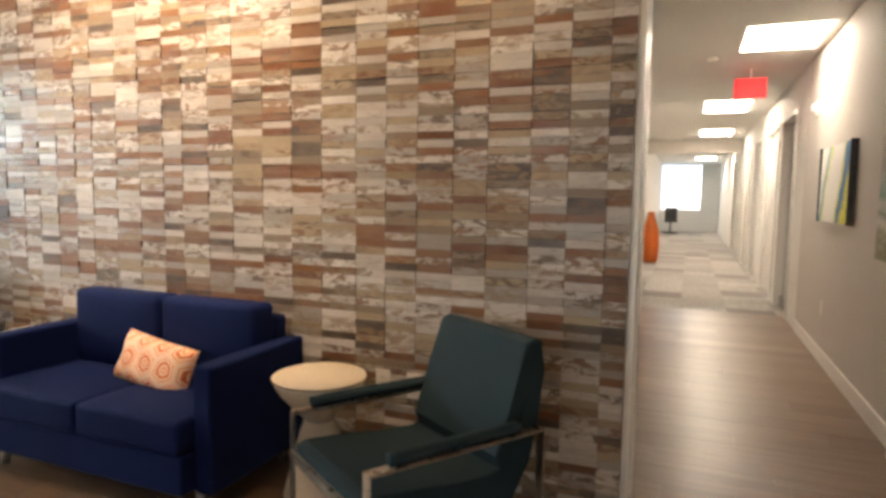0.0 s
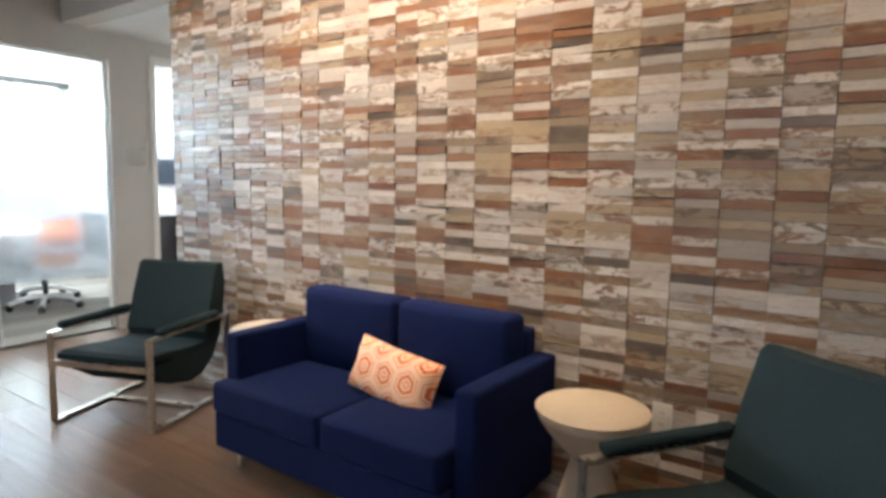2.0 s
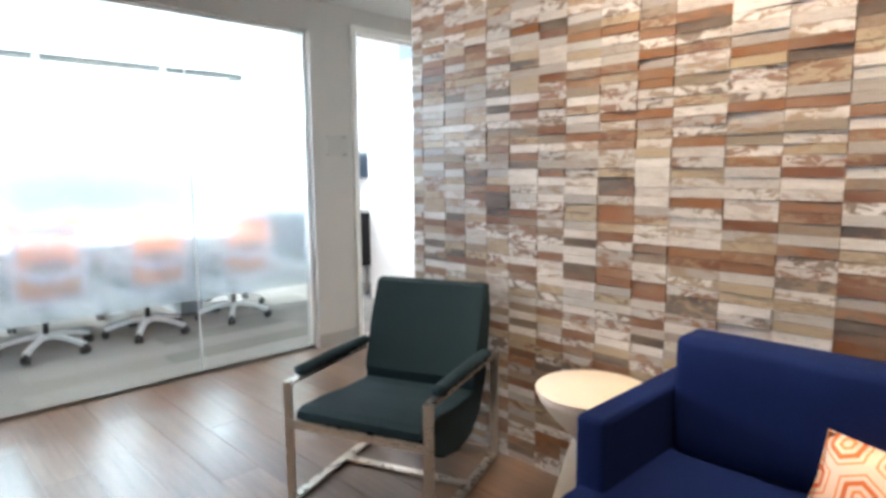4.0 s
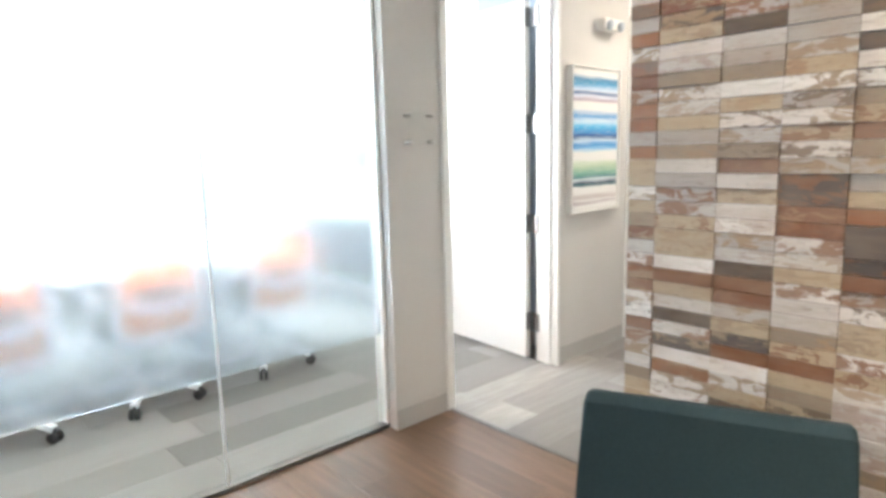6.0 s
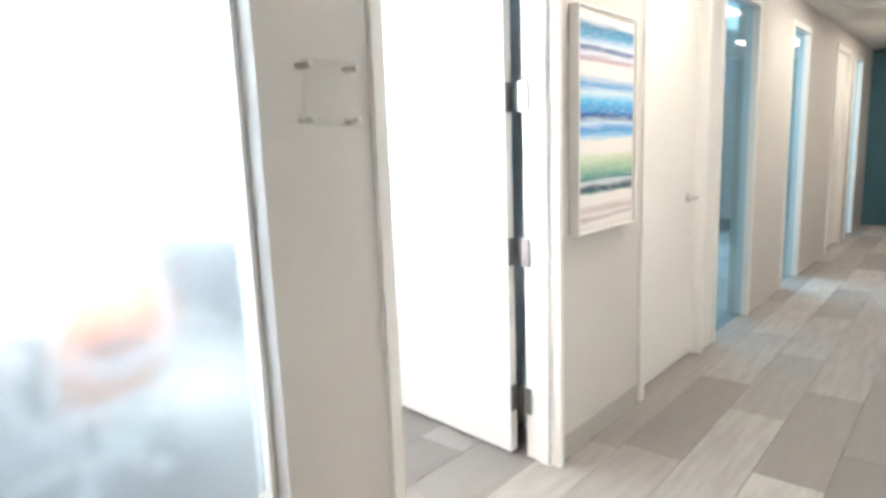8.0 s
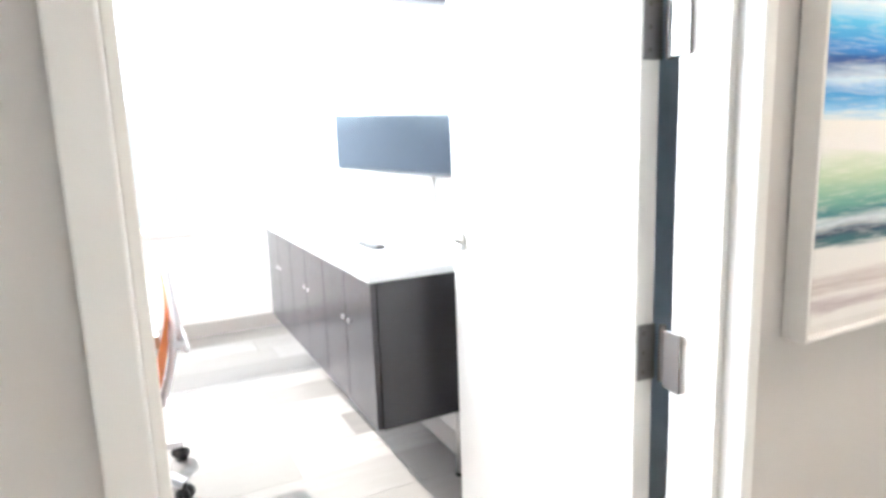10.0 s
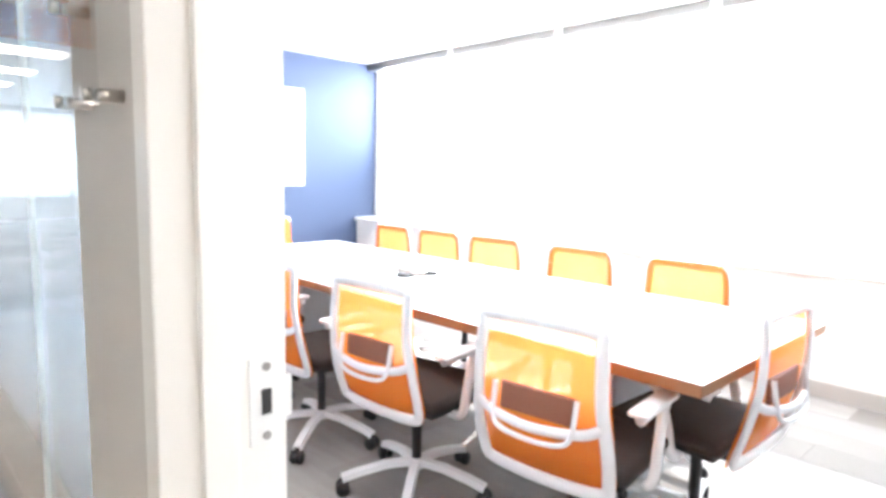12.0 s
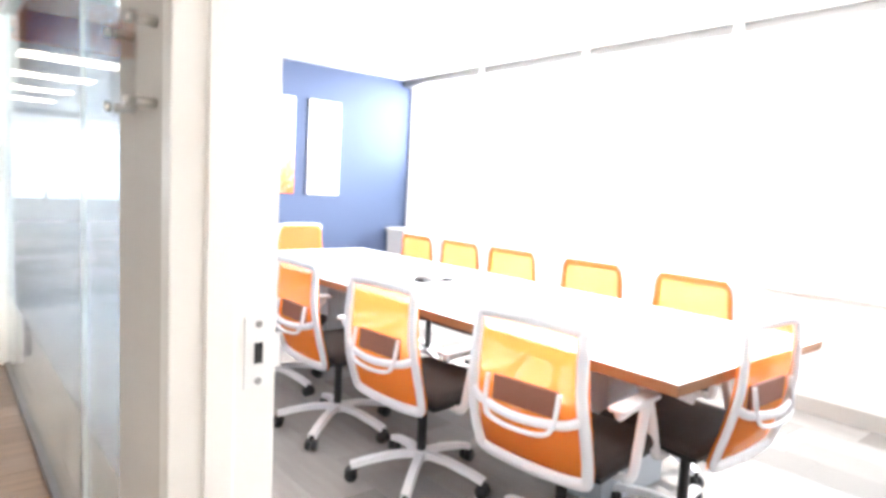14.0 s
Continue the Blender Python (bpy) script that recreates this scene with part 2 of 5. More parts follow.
def hexagon_cloth(name):
    """Orange nested-hexagon print on pale ground."""
    m, nt, b = mat(name)
    tc = nt.nodes.new("ShaderNodeTexCoord")
    sep = nt.nodes.new("ShaderNodeSeparateXYZ")
    nt.links.new(tc.outputs["Object"], sep.inputs[0])
    S = 0.122
    x = math_node(nt, 'DIVIDE', sep.outputs[0], S)
    y = math_node(nt, 'DIVIDE', sep.outputs[2], S)
    H = math.sqrt(3)

    def cell(ox, oy):
        fx = math_node(nt, 'SUBTRACT', math_node(nt, 'FLOORED_MODULO', math_node(nt, 'ADD', x, ox), 1.0), 0.5)
        fy = math_node(nt, 'SUBTRACT', math_node(nt, 'FLOORED_MODULO', math_node(nt, 'ADD', y, oy), H), H / 2)
        ax, ay = math_node(nt, 'ABSOLUTE', fx), math_node(nt, 'ABSOLUTE', fy)
        return math_node(nt, 'MAXIMUM', ax, math_node(nt, 'ADD', math_node(nt, 'MULTIPLY', ax, 0.5), math_node(nt, 'MULTIPLY', ay, H / 2)))
    d = math_node(nt, 'MINIMUM', cell(0, 0), cell(0.5, H / 2))
    cream, orange, deep = (0.88, 0.60, 0.43), (0.80, 0.22, 0.035), (0.70, 0.14, 0.02)
    col = ramp(nt, d, [(0.0, cream), (0.07, orange), (0.12, cream), (0.20, deep), (0.29, cream), (0.37, orange), (0.405, cream)], True)
    v = coords(nt)
    n = noise_tex(nt, v, 300.0, 2)
    nt.links.new(mixc(nt, math_node(nt, 'MULTIPLY', n, 0.15), col, (0.7, 0.4, 0.25)), b.inputs["Base Color"])
    b.inputs["Roughness"].default_value = 0.9
    bump(nt, b, n, 0.4, 0.001)
    return m


def clear_glass(name, tint=(0.93, 0.97, 0.96), rough=0.0):
    m, nt, b = mat(name)
    out = nt.nodes["Material Output"]
    tr = node(nt, "ShaderNodeBsdfTransparent")
    tr.inputs[0].default_value = (*tint, 1)
    gl = node(nt, "ShaderNodeBsdfGlossy", Roughness=0.02 + rough)
    lw = nt.nodes.new("ShaderNodeLayerWeight")
    lw.inputs[0].default_value = 0.5
    gloss = math_node(nt, 'MULTIPLY_ADD', math_node(nt, 'POWER', lw.outputs["Facing"], 4.0), 0.55, 0.03)
    mx = nt.nodes.new("ShaderNodeMixShader")
    nt.links.new(gloss, mx.inputs[0])
    nt.links.new(tr.outputs[0], mx.inputs[1])
    nt.links.new(gl.outputs[0], mx.inputs[2])
    nt.links.new(mx.outputs[0], out.inputs[0])
    return m


def frosted(name):
    """Etched film: fades in above knee height and out again near the top."""
    m, nt, b = mat(name)
    out = nt.nodes["Material Output"]
    pos = nt.nodes.new("ShaderNodeNewGeometry").outputs["Position"]
    sep = nt.nodes.new("ShaderNodeSeparateXYZ")
    nt.links.new(pos, sep.inputs[0])
    b.inputs["Base Color"].default_value = (0.80, 0.85, 0.93, 1)
    b.inputs["Transmission Weight"].default_value = 0.88
    b.inputs["IOR"].default_value = 1.22
    b.inputs["Roughness"].default_value = 0.27
    clear = node(nt, "ShaderNodeBsdfTransparent")
    clear.inputs[0].default_value = (0.95, 0.98, 0.99, 1)
    mx = nt.nodes.new("ShaderNodeMixShader")
    z = sep.outputs[2]
    nt.links.new(ramp(nt, math_node(nt, 'DIVIDE', z, 2.2), [(0.20, (0.72, 0.72, 0.72)), (0.24, (0.92, 0.92, 0.92)), (0.62, (0.92, 0.92, 0.92)), (0.84, (0.0, 0.0, 0.0))]), mx.inputs[0])
    nt.links.new(clear.outputs[0], mx.inputs[1])
    milk = nt.nodes.new("ShaderNodeBsdfTranslucent")
    milk.inputs[0].default_value = (0.90, 0.95, 1.0, 1)
    mk = nt.nodes.new("ShaderNodeMixShader")
    mk.inputs[0].default_value = 0.04
    nt.links.new(b.outputs[0], mk.inputs[1])
    nt.links.new(milk.outputs[0], mk.inputs[2])
    nt.links.new(mk.outputs[0], mx.inputs[2])
    nt.links.new(mx.outputs[0], out.inputs[0])
    return m


def mesh_fabric(name):
    m, nt, b = mat(name)
    out = nt.nodes["Material Output"]
    v = coords(nt)
    n = noise_tex(nt, v, 700.0, 2)
    col = mixc(nt, n, (0.93, 0.28, 0.03), (0.98, 0.40, 0.07))
    nt.links.new(col, b.inputs["Base Color"])
    b.inputs["Roughness"].default_value = 0.85
    tl = nt.nodes.new("ShaderNodeBsdfTranslucent")
    tl.inputs[0].default_value = (1.0, 0.33, 0.08, 1)
    tp = nt.nodes.new("ShaderNodeBsdfTransparent")
    tp.inputs[0].default_value = (1.0, 0.85, 0.72, 1)
    m1, m2 = nt.nodes.new("ShaderNodeMixShader"), nt.nodes.new("ShaderNodeMixShader")
    m1.inputs[0].default_value, m2.inputs[0].default_value = 0.50, 0.27
    nt.links.new(b.outputs[0], m1.inputs[1])
    nt.links.new(tl.outputs[0], m1.inputs[2])
    nt.links.new(m1.outputs[0], m2.inputs[1])
    nt.links.new(tp.outputs[0], m2.inputs[2])
    nt.links.new(m2.outputs[0], out.inputs[0])
    return m


GREIGE = painted("greige_wall_paint", (0.62, 0.588, 0.548), 0.7, 0.03)
WHITE_PAINT = painted("white_wall_paint", (0.80, 0.79, 0.76), 0.65, 0.02)
TRIM_WHITE = painted("white_trim_enamel", (0.82, 0.80, 0.76), 0.38, 0.02)
CEILING = painted("ceiling_tile_white", (0.78, 0.77, 0.74), 0.9, 0.03, 0.3, 220.0)
BASE_VINYL = painted("grey_vinyl_base", (0.46, 0.44, 0.41), 0.5, 0.04)
BLUE_PAINT = painted("blue_wall_paint", (0.062, 0.088, 0.165), 0.65, 0.03)
# white wall paint with the bluish shade behind the door mixed into its colour
SHADED_WHITE = painted("white_wall_paint_in_blue_shade", (0.46, 0.55, 0.64), 0.65, 0.03)
ORANGE_PAINT = painted("orange_bulkhead_paint", (0.72, 0.17, 0.02), 0.6, 0.04)
TEAL_PAINT = painted("teal_wall_paint", (0.06, 0.16, 0.20), 0.6, 0.04)
DARK_LAM = painted("charcoal_laminate", (0.045, 0.043, 0.048), 0.22, 0.08, 0.05)
WHITE_LAM = painted("white_laminate", (0.82, 0.82, 0.82), 0.32, 0.02, 0.03)
WHITE_PLASTIC = painted("white_nylon", (0.78, 0.78, 0.79), 0.42, 0.02, 0.05)
GREY_PLASTIC = painted("grey_panel", (0.42, 0.46, 0.50), 0.5, 0.04, 0.05)
PALE_NICKEL = painted("pale_satin_plate", (0.78, 0.78, 0.77), 0.3, 0.03, 0.03)
BLACK_PLASTIC = painted("black_rubber", (0.02, 0.02, 0.022), 0.5, 0.1, 0.1)
PLATE_WHITE = painted("white_cover_plate", (0.80, 0.77, 0.72), 0.35, 0.02, 0.02)
TABLE_EDGE = painted("walnut_edge_band", (0.33, 0.155, 0.075), 0.5, 0.1)
PALE_OAK = painted("pale_bleached_oak", (0.74, 0.62, 0.48), 0.5, 0.08, 0.1, 90.0)
LUMBAR = painted("brown_lumbar_pad", (0.25, 0.10, 0.06), 0.7, 0.06)
HINGE_STEEL = metal("satin_hinge_steel", (0.30, 0.29, 0.28), 0.38)
NICKEL = metal("satin_nickel", (0.62, 0.60, 0.57), 0.3)
BRONZE = metal("brushed_champagne_steel", (0.58, 0.51, 0.43), 0.28)
STEEL_DARK = metal("dark_bronze_channel", (0.22, 0.21, 0.20), 0.4)
NAVY = cloth("navy_wool", (0.005, 0.0115, 0.060), (0.009, 0.020, 0.092))
SLATE = cloth("slate_green_wool", (0.025, 0.044, 0.053), (0.037, 0.062, 0.074))
SEAT_GREY = cloth("charcoal_seat_fabric", (0.05, 0.042, 0.040), (0.085, 0.07, 0.065))
ORANGE_MESH = mesh_fabric("orange_mesh")
PILLOW = hexagon_cloth("orange_hexagon_print")
GLASS = clear_glass("clear_pane")
ACRYLIC = clear_glass("acrylic", (0.97, 0.975, 0.97), 0.03)
FILM = frosted("etched_film")
BLUE_GLASS = clear_glass("blue_office_glass", (0.75, 0.90, 0.97))
STRIP_OBJ = reclaimed("reclaimed_wood", False)
STRIP_ISL = reclaimed("reclaimed_wood_rest", True)
PLANK_STOPS = [(0.0, (0.20, 0.125, 0.080)), (0.35, (0.27, 0.175, 0.115)), (0.7, (0.175, 0.108, 0.070)), (1.0, (0.31, 0.21, 0.145))]
PLANK_OBJ = planked("vinyl_plank", PLANK_STOPS, (2.0, 26, 5), 0.26, "object", (0.085, 0.052, 0.034))
PLANK_ISL = planked("vinyl_plank_rest", PLANK_STOPS, (2.0, 26, 5), 0.26, "island", (0.085, 0.052, 0.034))
CARPET_OBJ = carpet("carpet_plank", "object")
CARPET_ISL = carpet("carpet_plank_rest", "island")
ROOM_CARPET_OBJ = carpet("meeting_room_carpet_plank", "object", 0.7)
ROOM_CARPET_ISL = carpet("meeting_room_carpet_plank_rest", "island", 0.7)
LIGHT_PANEL = glow("led_diffuser", PANEL, 18.0)
DIM_PANEL = glow("led_diffuser_dim", PANEL, 5.5)
SOUTH_PANEL = glow("led_diffuser_office", PANEL, 6.0)
CONF_PANEL = glow("led_diffuser_cool", (1.0, 0.97, 0.93), 7.0)
DOWNLIGHT = glow("warm_downlight", WARM, 14.0)
EXIT_RED = glow("exit_sign_face", (1.0, 0.03, 0.04), 0.8)
EXIT_RED.node_tree.nodes["Principled BSDF"].inputs["Base Color"].default_value = (0.45, 0.02, 0.02, 1)
SKY_BACK = glow("bright_outdoors", (0.50, 0.76, 1.0), 1.0)
SKY_NORTH, _nnt, _nb = mat("sky_over_pale_buildings")
_np = _nnt.nodes.new("ShaderNodeNewGeometry").outputs["Position"]
_ns = _nnt.nodes.new("ShaderNodeSeparateXYZ")
_nnt.links.new(_np, _ns.inputs[0])
_nz = math_node(_nnt, 'ADD', math_node(_nnt, 'DIVIDE', _ns.outputs[2], 4.0), math_node(_nnt, 'MULTIPLY', math_node(_nnt, 'SUBTRACT', noise_tex(_nnt, _np, 1.6, 2), 0.5), 0.5))
_nnt.links.new(ramp(_nnt, _nz, [(0.10, (0.62, 0.66, 0.70)), (0.30, (0.95, 0.97, 1.0)), (0.40, (0.42, 0.50, 0.58)), (0.48, (0.92, 0.96, 1.0)), (0.60, (0.42, 0.66, 1.0)), (0.9, (0.36, 0.62, 1.0))]), _nb.inputs["Emission Color"])
_nb.inputs["Emission Strength"].default_value = 1.0
OUTDOORS, _ont, _ob = mat("hazy_sky_and_distance")
_ob.inputs["Base Color"].default_value = (0.1, 0.1, 0.1, 1)
_op = _ont.nodes.new("ShaderNodeNewGeometry").outputs["Position"]
_os = _ont.nodes.new("ShaderNodeSeparateXYZ")
_ont.links.new(_op, _os.inputs[0])
_on = noise_tex(_ont, _op, 0.35, 1)
_oz = math_node(_ont, 'ADD', _os.outputs[2], math_node(_ont, 'MULTIPLY', math_node(_ont, 'SUBTRACT', _on, 0.5), 2.2))
_of = math_node(_ont, 'DIVIDE', math_node(_ont, 'ADD', _oz, 3.0), 8.0)
_ont.links.new(ramp(_ont, _of, [(0.0, (0.055, 0.062, 0.072)), (0.56, (0.088, 0.105, 0.125)), (0.62, (0.15, 0.18, 0.21)), (0.65, (0.86, 0.94, 1.0)), (1.0, (0.92, 0.97, 1.0))]), _ob.inputs["Emission Color"])
_ob.inputs["Emission Strength"].default_value = 11.0
SCREEN, _nt, _b = mat("tv_screen")
_b.inputs["Base Color"].default_value = (0.012, 0.016, 0.028, 1)
_b.inputs["Roughness"].default_value = 0.06
_b.inputs["Specular IOR Level"].default_value = 0.45
GREEN = painted("green_thumb_turn", (0.03, 0.36, 0.16), 0.4, 0.03)
ORANGE_BIN = painted("orange_enamel", (0.62, 0.13, 0.01), 0.4, 0.05)
ART_SEA = band_art("seascape_bands", (2, 3.2, 42), 0.99, 0.80, [
    (0, (0.84, 0.81, 0.77)), (0.02, (0.50, 0.42, 0.42)), (0.04, (0.84, 0.81, 0.77)), (0.06, (0.55, 0.47, 0.44)), (0.09, (0.84, 0.81, 0.77)), (0.14, (0.84, 0.81, 0.77)),
    (0.152, (0.04, 0.14, 0.16)), (0.175, (0.02, 0.05, 0.10)), (0.195, (0.66, 0.72, 0.74)), (0.215, (0.04, 0.20, 0.22)), (0.25, (0.22, 0.45, 0.34)), (0.3, (0.50, 0.62, 0.42)),
    (0.335, (0.70, 0.74, 0.60)), (0.355, (0.84, 0.81, 0.77)), (0.415, (0.84, 0.81, 0.77)), (0.43, (0.30, 0.58, 0.78)), (0.47, (0.04, 0.30, 0.66)), (0.5, (0.62, 0.76, 0.84)),
    (0.53, (0.02, 0.08, 0.30)), (0.56, (0.03, 0.24, 0.60)), (0.61, (0.10, 0.50, 0.76)), (0.65, (0.70, 0.80, 0.86)), (0.685, (0.08, 0.34, 0.66)), (0.735, (0.84, 0.81, 0.77)),
    (0.79, (0.84, 0.81, 0.77)), (0.81, (0.42, 0.30, 0.36)), (0.835, (0.74, 0.76, 0.82)), (0.86, (0.04, 0.10, 0.28)), (0.885, (0.72, 0.78, 0.84)), (0.92, (0.10, 0.34, 0.56)),
    (0.965, (0.05, 0.22, 0.40)), (1.0, (0.84, 0.81, 0.77))], 0.055)
ART_HALL = slant_art("hall_abstract", 6.36, 1.02, 1.40, [(0.0, (0.60, 0.60, 0.05)), (0.10, (0.70, 0.68, 0.10)), (0.16, (0.03, 0.14, 0.34)), (0.22, (0.06, 0.24, 0.46)), (0.26, (0.55, 0.58, 0.10)), (0.33, (0.82, 0.82, 0.77)), (0.70, (0.82, 0.82, 0.77)), (0.78, (0.50, 0.60, 0.16)), (0.84, (0.05, 0.26, 0.46)), (0.90, (0.80, 0.81, 0.78))])
ART_TALL = band_art("tall_grey_teal_abstract", (2, 5, 9), 0.95, 0.85, [(0.0, (0.23, 0.22, 0.13)), (0.18, (0.34, 0.33, 0.24)), (0.24, (0.66, 0.66, 0.62)), (0.30, (0.30, 0.33, 0.31)), (0.36, (0.55, 0.57, 0.54)), (0.42, (0.24, 0.40, 0.37)), (0.52, (0.40, 0.52, 0.49)), (0.60, (0.42, 0.42, 0.39)), (0.78, (0.50, 0.48, 0.45)), (0.86, (0.62, 0.61, 0.57)), (1.0, (0.45, 0.43, 0.40))], 0.12)
ART_BLUE_A = band_art("canvas_orange_white", (5, 5, 3), 1.145, 1.01, [(0.0, (0.70, 0.12, 0.02)), (0.18, (0.80, 0.20, 0.05)), (0.32, (0.78, 0.30, 0.12)), (0.44, (0.82, 0.58, 0.42)), (0.52, (0.80, 0.78, 0.74)), (0.70, (0.70, 0.76, 0.82)), (0.82, (0.40, 0.56, 0.74)), (0.90, (0.78, 0.80, 0.82))], 0.35)
ART_BLUE_B = blob_art("canvas_white_blue", (2.4, 3, 1.8), [(0.25, (0.80, 0.55, 0.20)), (0.34, (0.83, 0.82, 0.80)), (0.62, (0.83, 0.83, 0.84)), (0.72, (0.30, 0.48, 0.78))], 7.7)


# ---- building helpers ----
def mesh_of(bm, name, material, smooth=False):
    me = bpy.data.meshes.new(name)
    bmesh.ops.recalc_face_normals(bm, faces=bm.faces)
    bm.to_mesh(me)
    bm.free()
    if material:
        me.materials.append(material)
    if smooth:
        for p in me.polygons:
            p.use_smooth = True
    return me


def part(name, bm, material, parent=None, label="", smooth=False):
    """Links a bmesh as one mesh object under a thing or a part."""
    ob = new(name, mesh_of(bm, name, material, smooth))
    if parent:
        ob.parent = parent
    return tagged(ob, label)


def thing(name, m, label, category, group=""):
    ob = new(name)
    ob.empty_display_size = 0.1
    ob.matrix_world = m
    return tagged(ob, label, category, group)


def box(a, b, bevel=0.0, seg=2, bm=None):
    bm = bm or bmesh.new()
    made = bmesh.ops.create_cube(bm, size=1)["verts"]
    lo, hi = [min(p, q) for p, q in zip(a, b)], [max(p, q) for p, q in zip(a, b)]
    for v in made:
        v.co = Vector([lo[i] if v.co[i] < 0 else hi[i] for i in range(3)])
    if bevel:
        edges = list({e for v in made for e in v.link_edges})
        bmesh.ops.bevel(bm, geom=edges, offset=bevel, segments=seg, profile=0.5, affect='EDGES')
    return bm


def structure(name, a, b, material, bevel=0.0):
    return tagged(part(name, box(a, b, bevel), material), kind="structure")


def rod(p, q, r, seg=12, r2=None, bm=None):
    """A round bar from p to q."""
    bm = bm or bmesh.new()
    p, q = Vector(p), Vector(q)
    m = Matrix.Translation((p + q) / 2) @ (q - p).to_track_quat('Z', 'Y').to_matrix().to_4x4()
    bmesh.ops.create_cone(bm, cap_ends=True, segments=seg, radius1=r, radius2=r if r2 is None else r2, depth=(q - p).length, matrix=m)
    return bm


def sweep(pts, prof, closed=False, up=(1, 0, 0), bm=None):
    """Sweeps a closed profile of (side, height) pairs along a path of points."""
    bm = bm or bmesh.new()
    pts = [Vector(p) for p in pts]
    rings, n = [], len(pts)
    up = Vector(up)
    for i, p in enumerate(pts):
        a = pts[(i - 1) % n] if closed or i else p
        b = pts[(i + 1) % n] if closed or i < n - 1 else p
        t = (b - a).normalized()
        s = (up - t * up.dot(t)).normalized()
        k = t.cross(s)
        rings.append([bm.verts.new(p + s * u + k * v) for u, v in prof])
    m = len(prof)
    for i in range(n if closed else n - 1):
        r, q = rings[i], rings[(i + 1) % n]
        for j in range(m):
            bm.faces.new((r[j], r[(j + 1) % m], q[(j + 1) % m], q[j]))
    if not closed:
        bm.faces.new(rings[0])
        bm.faces.new(rings[-1])
    return bm


def ring_profile(rx, ry, seg=8):
    return [(rx * math.cos(2 * math.pi * i / seg), ry * math.sin(2 * math.pi * i / seg)) for i in range(seg)]


def bar_profile(w, h):
    return [(-w, -h), (w, -h), (w, h), (-w, h)]


def lathe(rows, seg=40, bm=None):
    bm = bm or bmesh.new()
    rings = []
    for r, z in rows:
        rings.append([bm.verts.new((r * math.cos(2 * math.pi * i / seg), r * math.sin(2 * math.pi * i / seg), z)) for i in range(seg)])
    for a, b in zip(rings, rings[1:]):
        for i in range(seg):
            bm.faces.new((a[i], a[(i + 1) % seg], b[(i + 1) % seg], b[i]))
    bm.faces.new(rings[0])
    bm.faces.new(rings[-1])
    return bm


def extrude_yz(outline, x0, x1, bevel=0.0):
    """A side outline of (y, z) pairs given a width in x."""
    bm = bmesh.new()
    a = [bm.verts.new((x0, y, z)) for y, z in outline]
    b = [bm.verts.new((x1, y, z)) for y, z in outline]
    n = len(outline)
    fa, fb = bm.faces.new(a), bm.faces.new(b)
    for i in range(n):
        bm.faces.new((a[i], a[(i + 1) % n], b[(i + 1) % n], b[i]))
    if bevel:
        edges = [e for f in (fa, fb) for e in f.edges]
        bmesh.ops.bevel(bm, geom=edges, offset=bevel, segments=3, profile=0.5, affect='EDGES')
    return bm


def smooth_path(pts, steps=6, closed=False):
    """Catmull-Rom through the points."""
    pts = [Vector(p) for p in pts]
    n, out = len(pts), []
    for i in range(n if closed else n - 1):
        p0 = pts[i - 1] if closed or i else pts[i]
        p1, p2 = pts[i], pts[(i + 1) % n]
        p3 = pts[(i + 2) % n] if closed or i + 2 < n else p2
        for k in range(steps):
            t = k / steps
            out.append(0.5 * ((2 * p1) + (p2 - p0) * t + (2 * p0 - 5 * p1 + 4 * p2 - p3) * t * t + (3 * p1 - p0 - 3 * p2 + p3) * t ** 3))
    if not closed:
        out.append(pts[-1])
    return out


def puffed(a, b, bevel, bulge, axis):
    """A cushion: a rounded box whose broad faces swell a little."""
    bm = box(a, b, bevel, 4)
    bmesh.ops.subdivide_edges(bm, edges=[e for e in bm.edges if e.calc_length() > 0.2], cuts=5, use_grid_fill=True)
    c = [(p + q) / 2 for p, q in zip(a, b)]
    h = [abs(q - p) / 2 for p, q in zip(a, b)]
    for v in bm.verts:
        w = 1.0
        for i in range(3):
            if i != axis:
                w *= max(0.0, 1 - (abs(v.co[i] - c[i]) / h[i]) ** 4)
        v.co[axis] += bulge * w * (1 if v.co[axis] > c[axis] else -1) * abs(v.co[axis] - c[axis]) / h[axis]
    return bm


# ---- the large structure ----
GX = -5.275           # glass partition
WX = -5.20            # corridor face of the west partition
ROOM_Y0, ROOM_Y1 = -0.47, 5.80
WIN_X = -9.34
CEIL_L, CEIL_C = 3.10, 2.60

# slabs under the floors
floor_w = structure("floor", (-5.36, -2.2, -0.12), (1.72, 9.13, -0.010), STEEL_DARK)
structure("floor_corridor_west_far", (-5.36, 9.13, -0.12), (-3.6, 14.3, -0.010), STEEL_DARK)
floor_c = structure("floor_carpet", (-9.6, -0.6, -0.12), (-5.36, 14.3, -0.010), STEEL_DARK)
structure("floor_corridor_far", (-0.6, 9.13, -0.12), (1.72, 27.2, -0.010), STEEL_DARK)
structure("floor_office_south", (-5.36, -12.2, -0.12), (1.72, -2.2, -0.010), STEEL_DARK)

# ceilings
structure("ceiling_lobby", (-5.36, -2.2, CEIL_L), (1.72, 4.12, CEIL_L + 0.1), CEILING)
structure("ceiling_west_corridor", (-5.25, 4.12, 2.42), (-3.6, 14.3, 2.52), CEILING)
structure("ceiling_east_corridor", (-0.6, 4.27, CEIL_C), (1.72, 27.2, CEIL_C + 0.1), CEILING)
structure("ceiling_meeting_room", (-9.6, -0.6, 2.53), (-5.30, 5.9, 2.63), CEILING)
structure("ceiling_office_south", (-5.36, -12.2, 2.66), (1.72, -2.35, 2.76), CEILING)
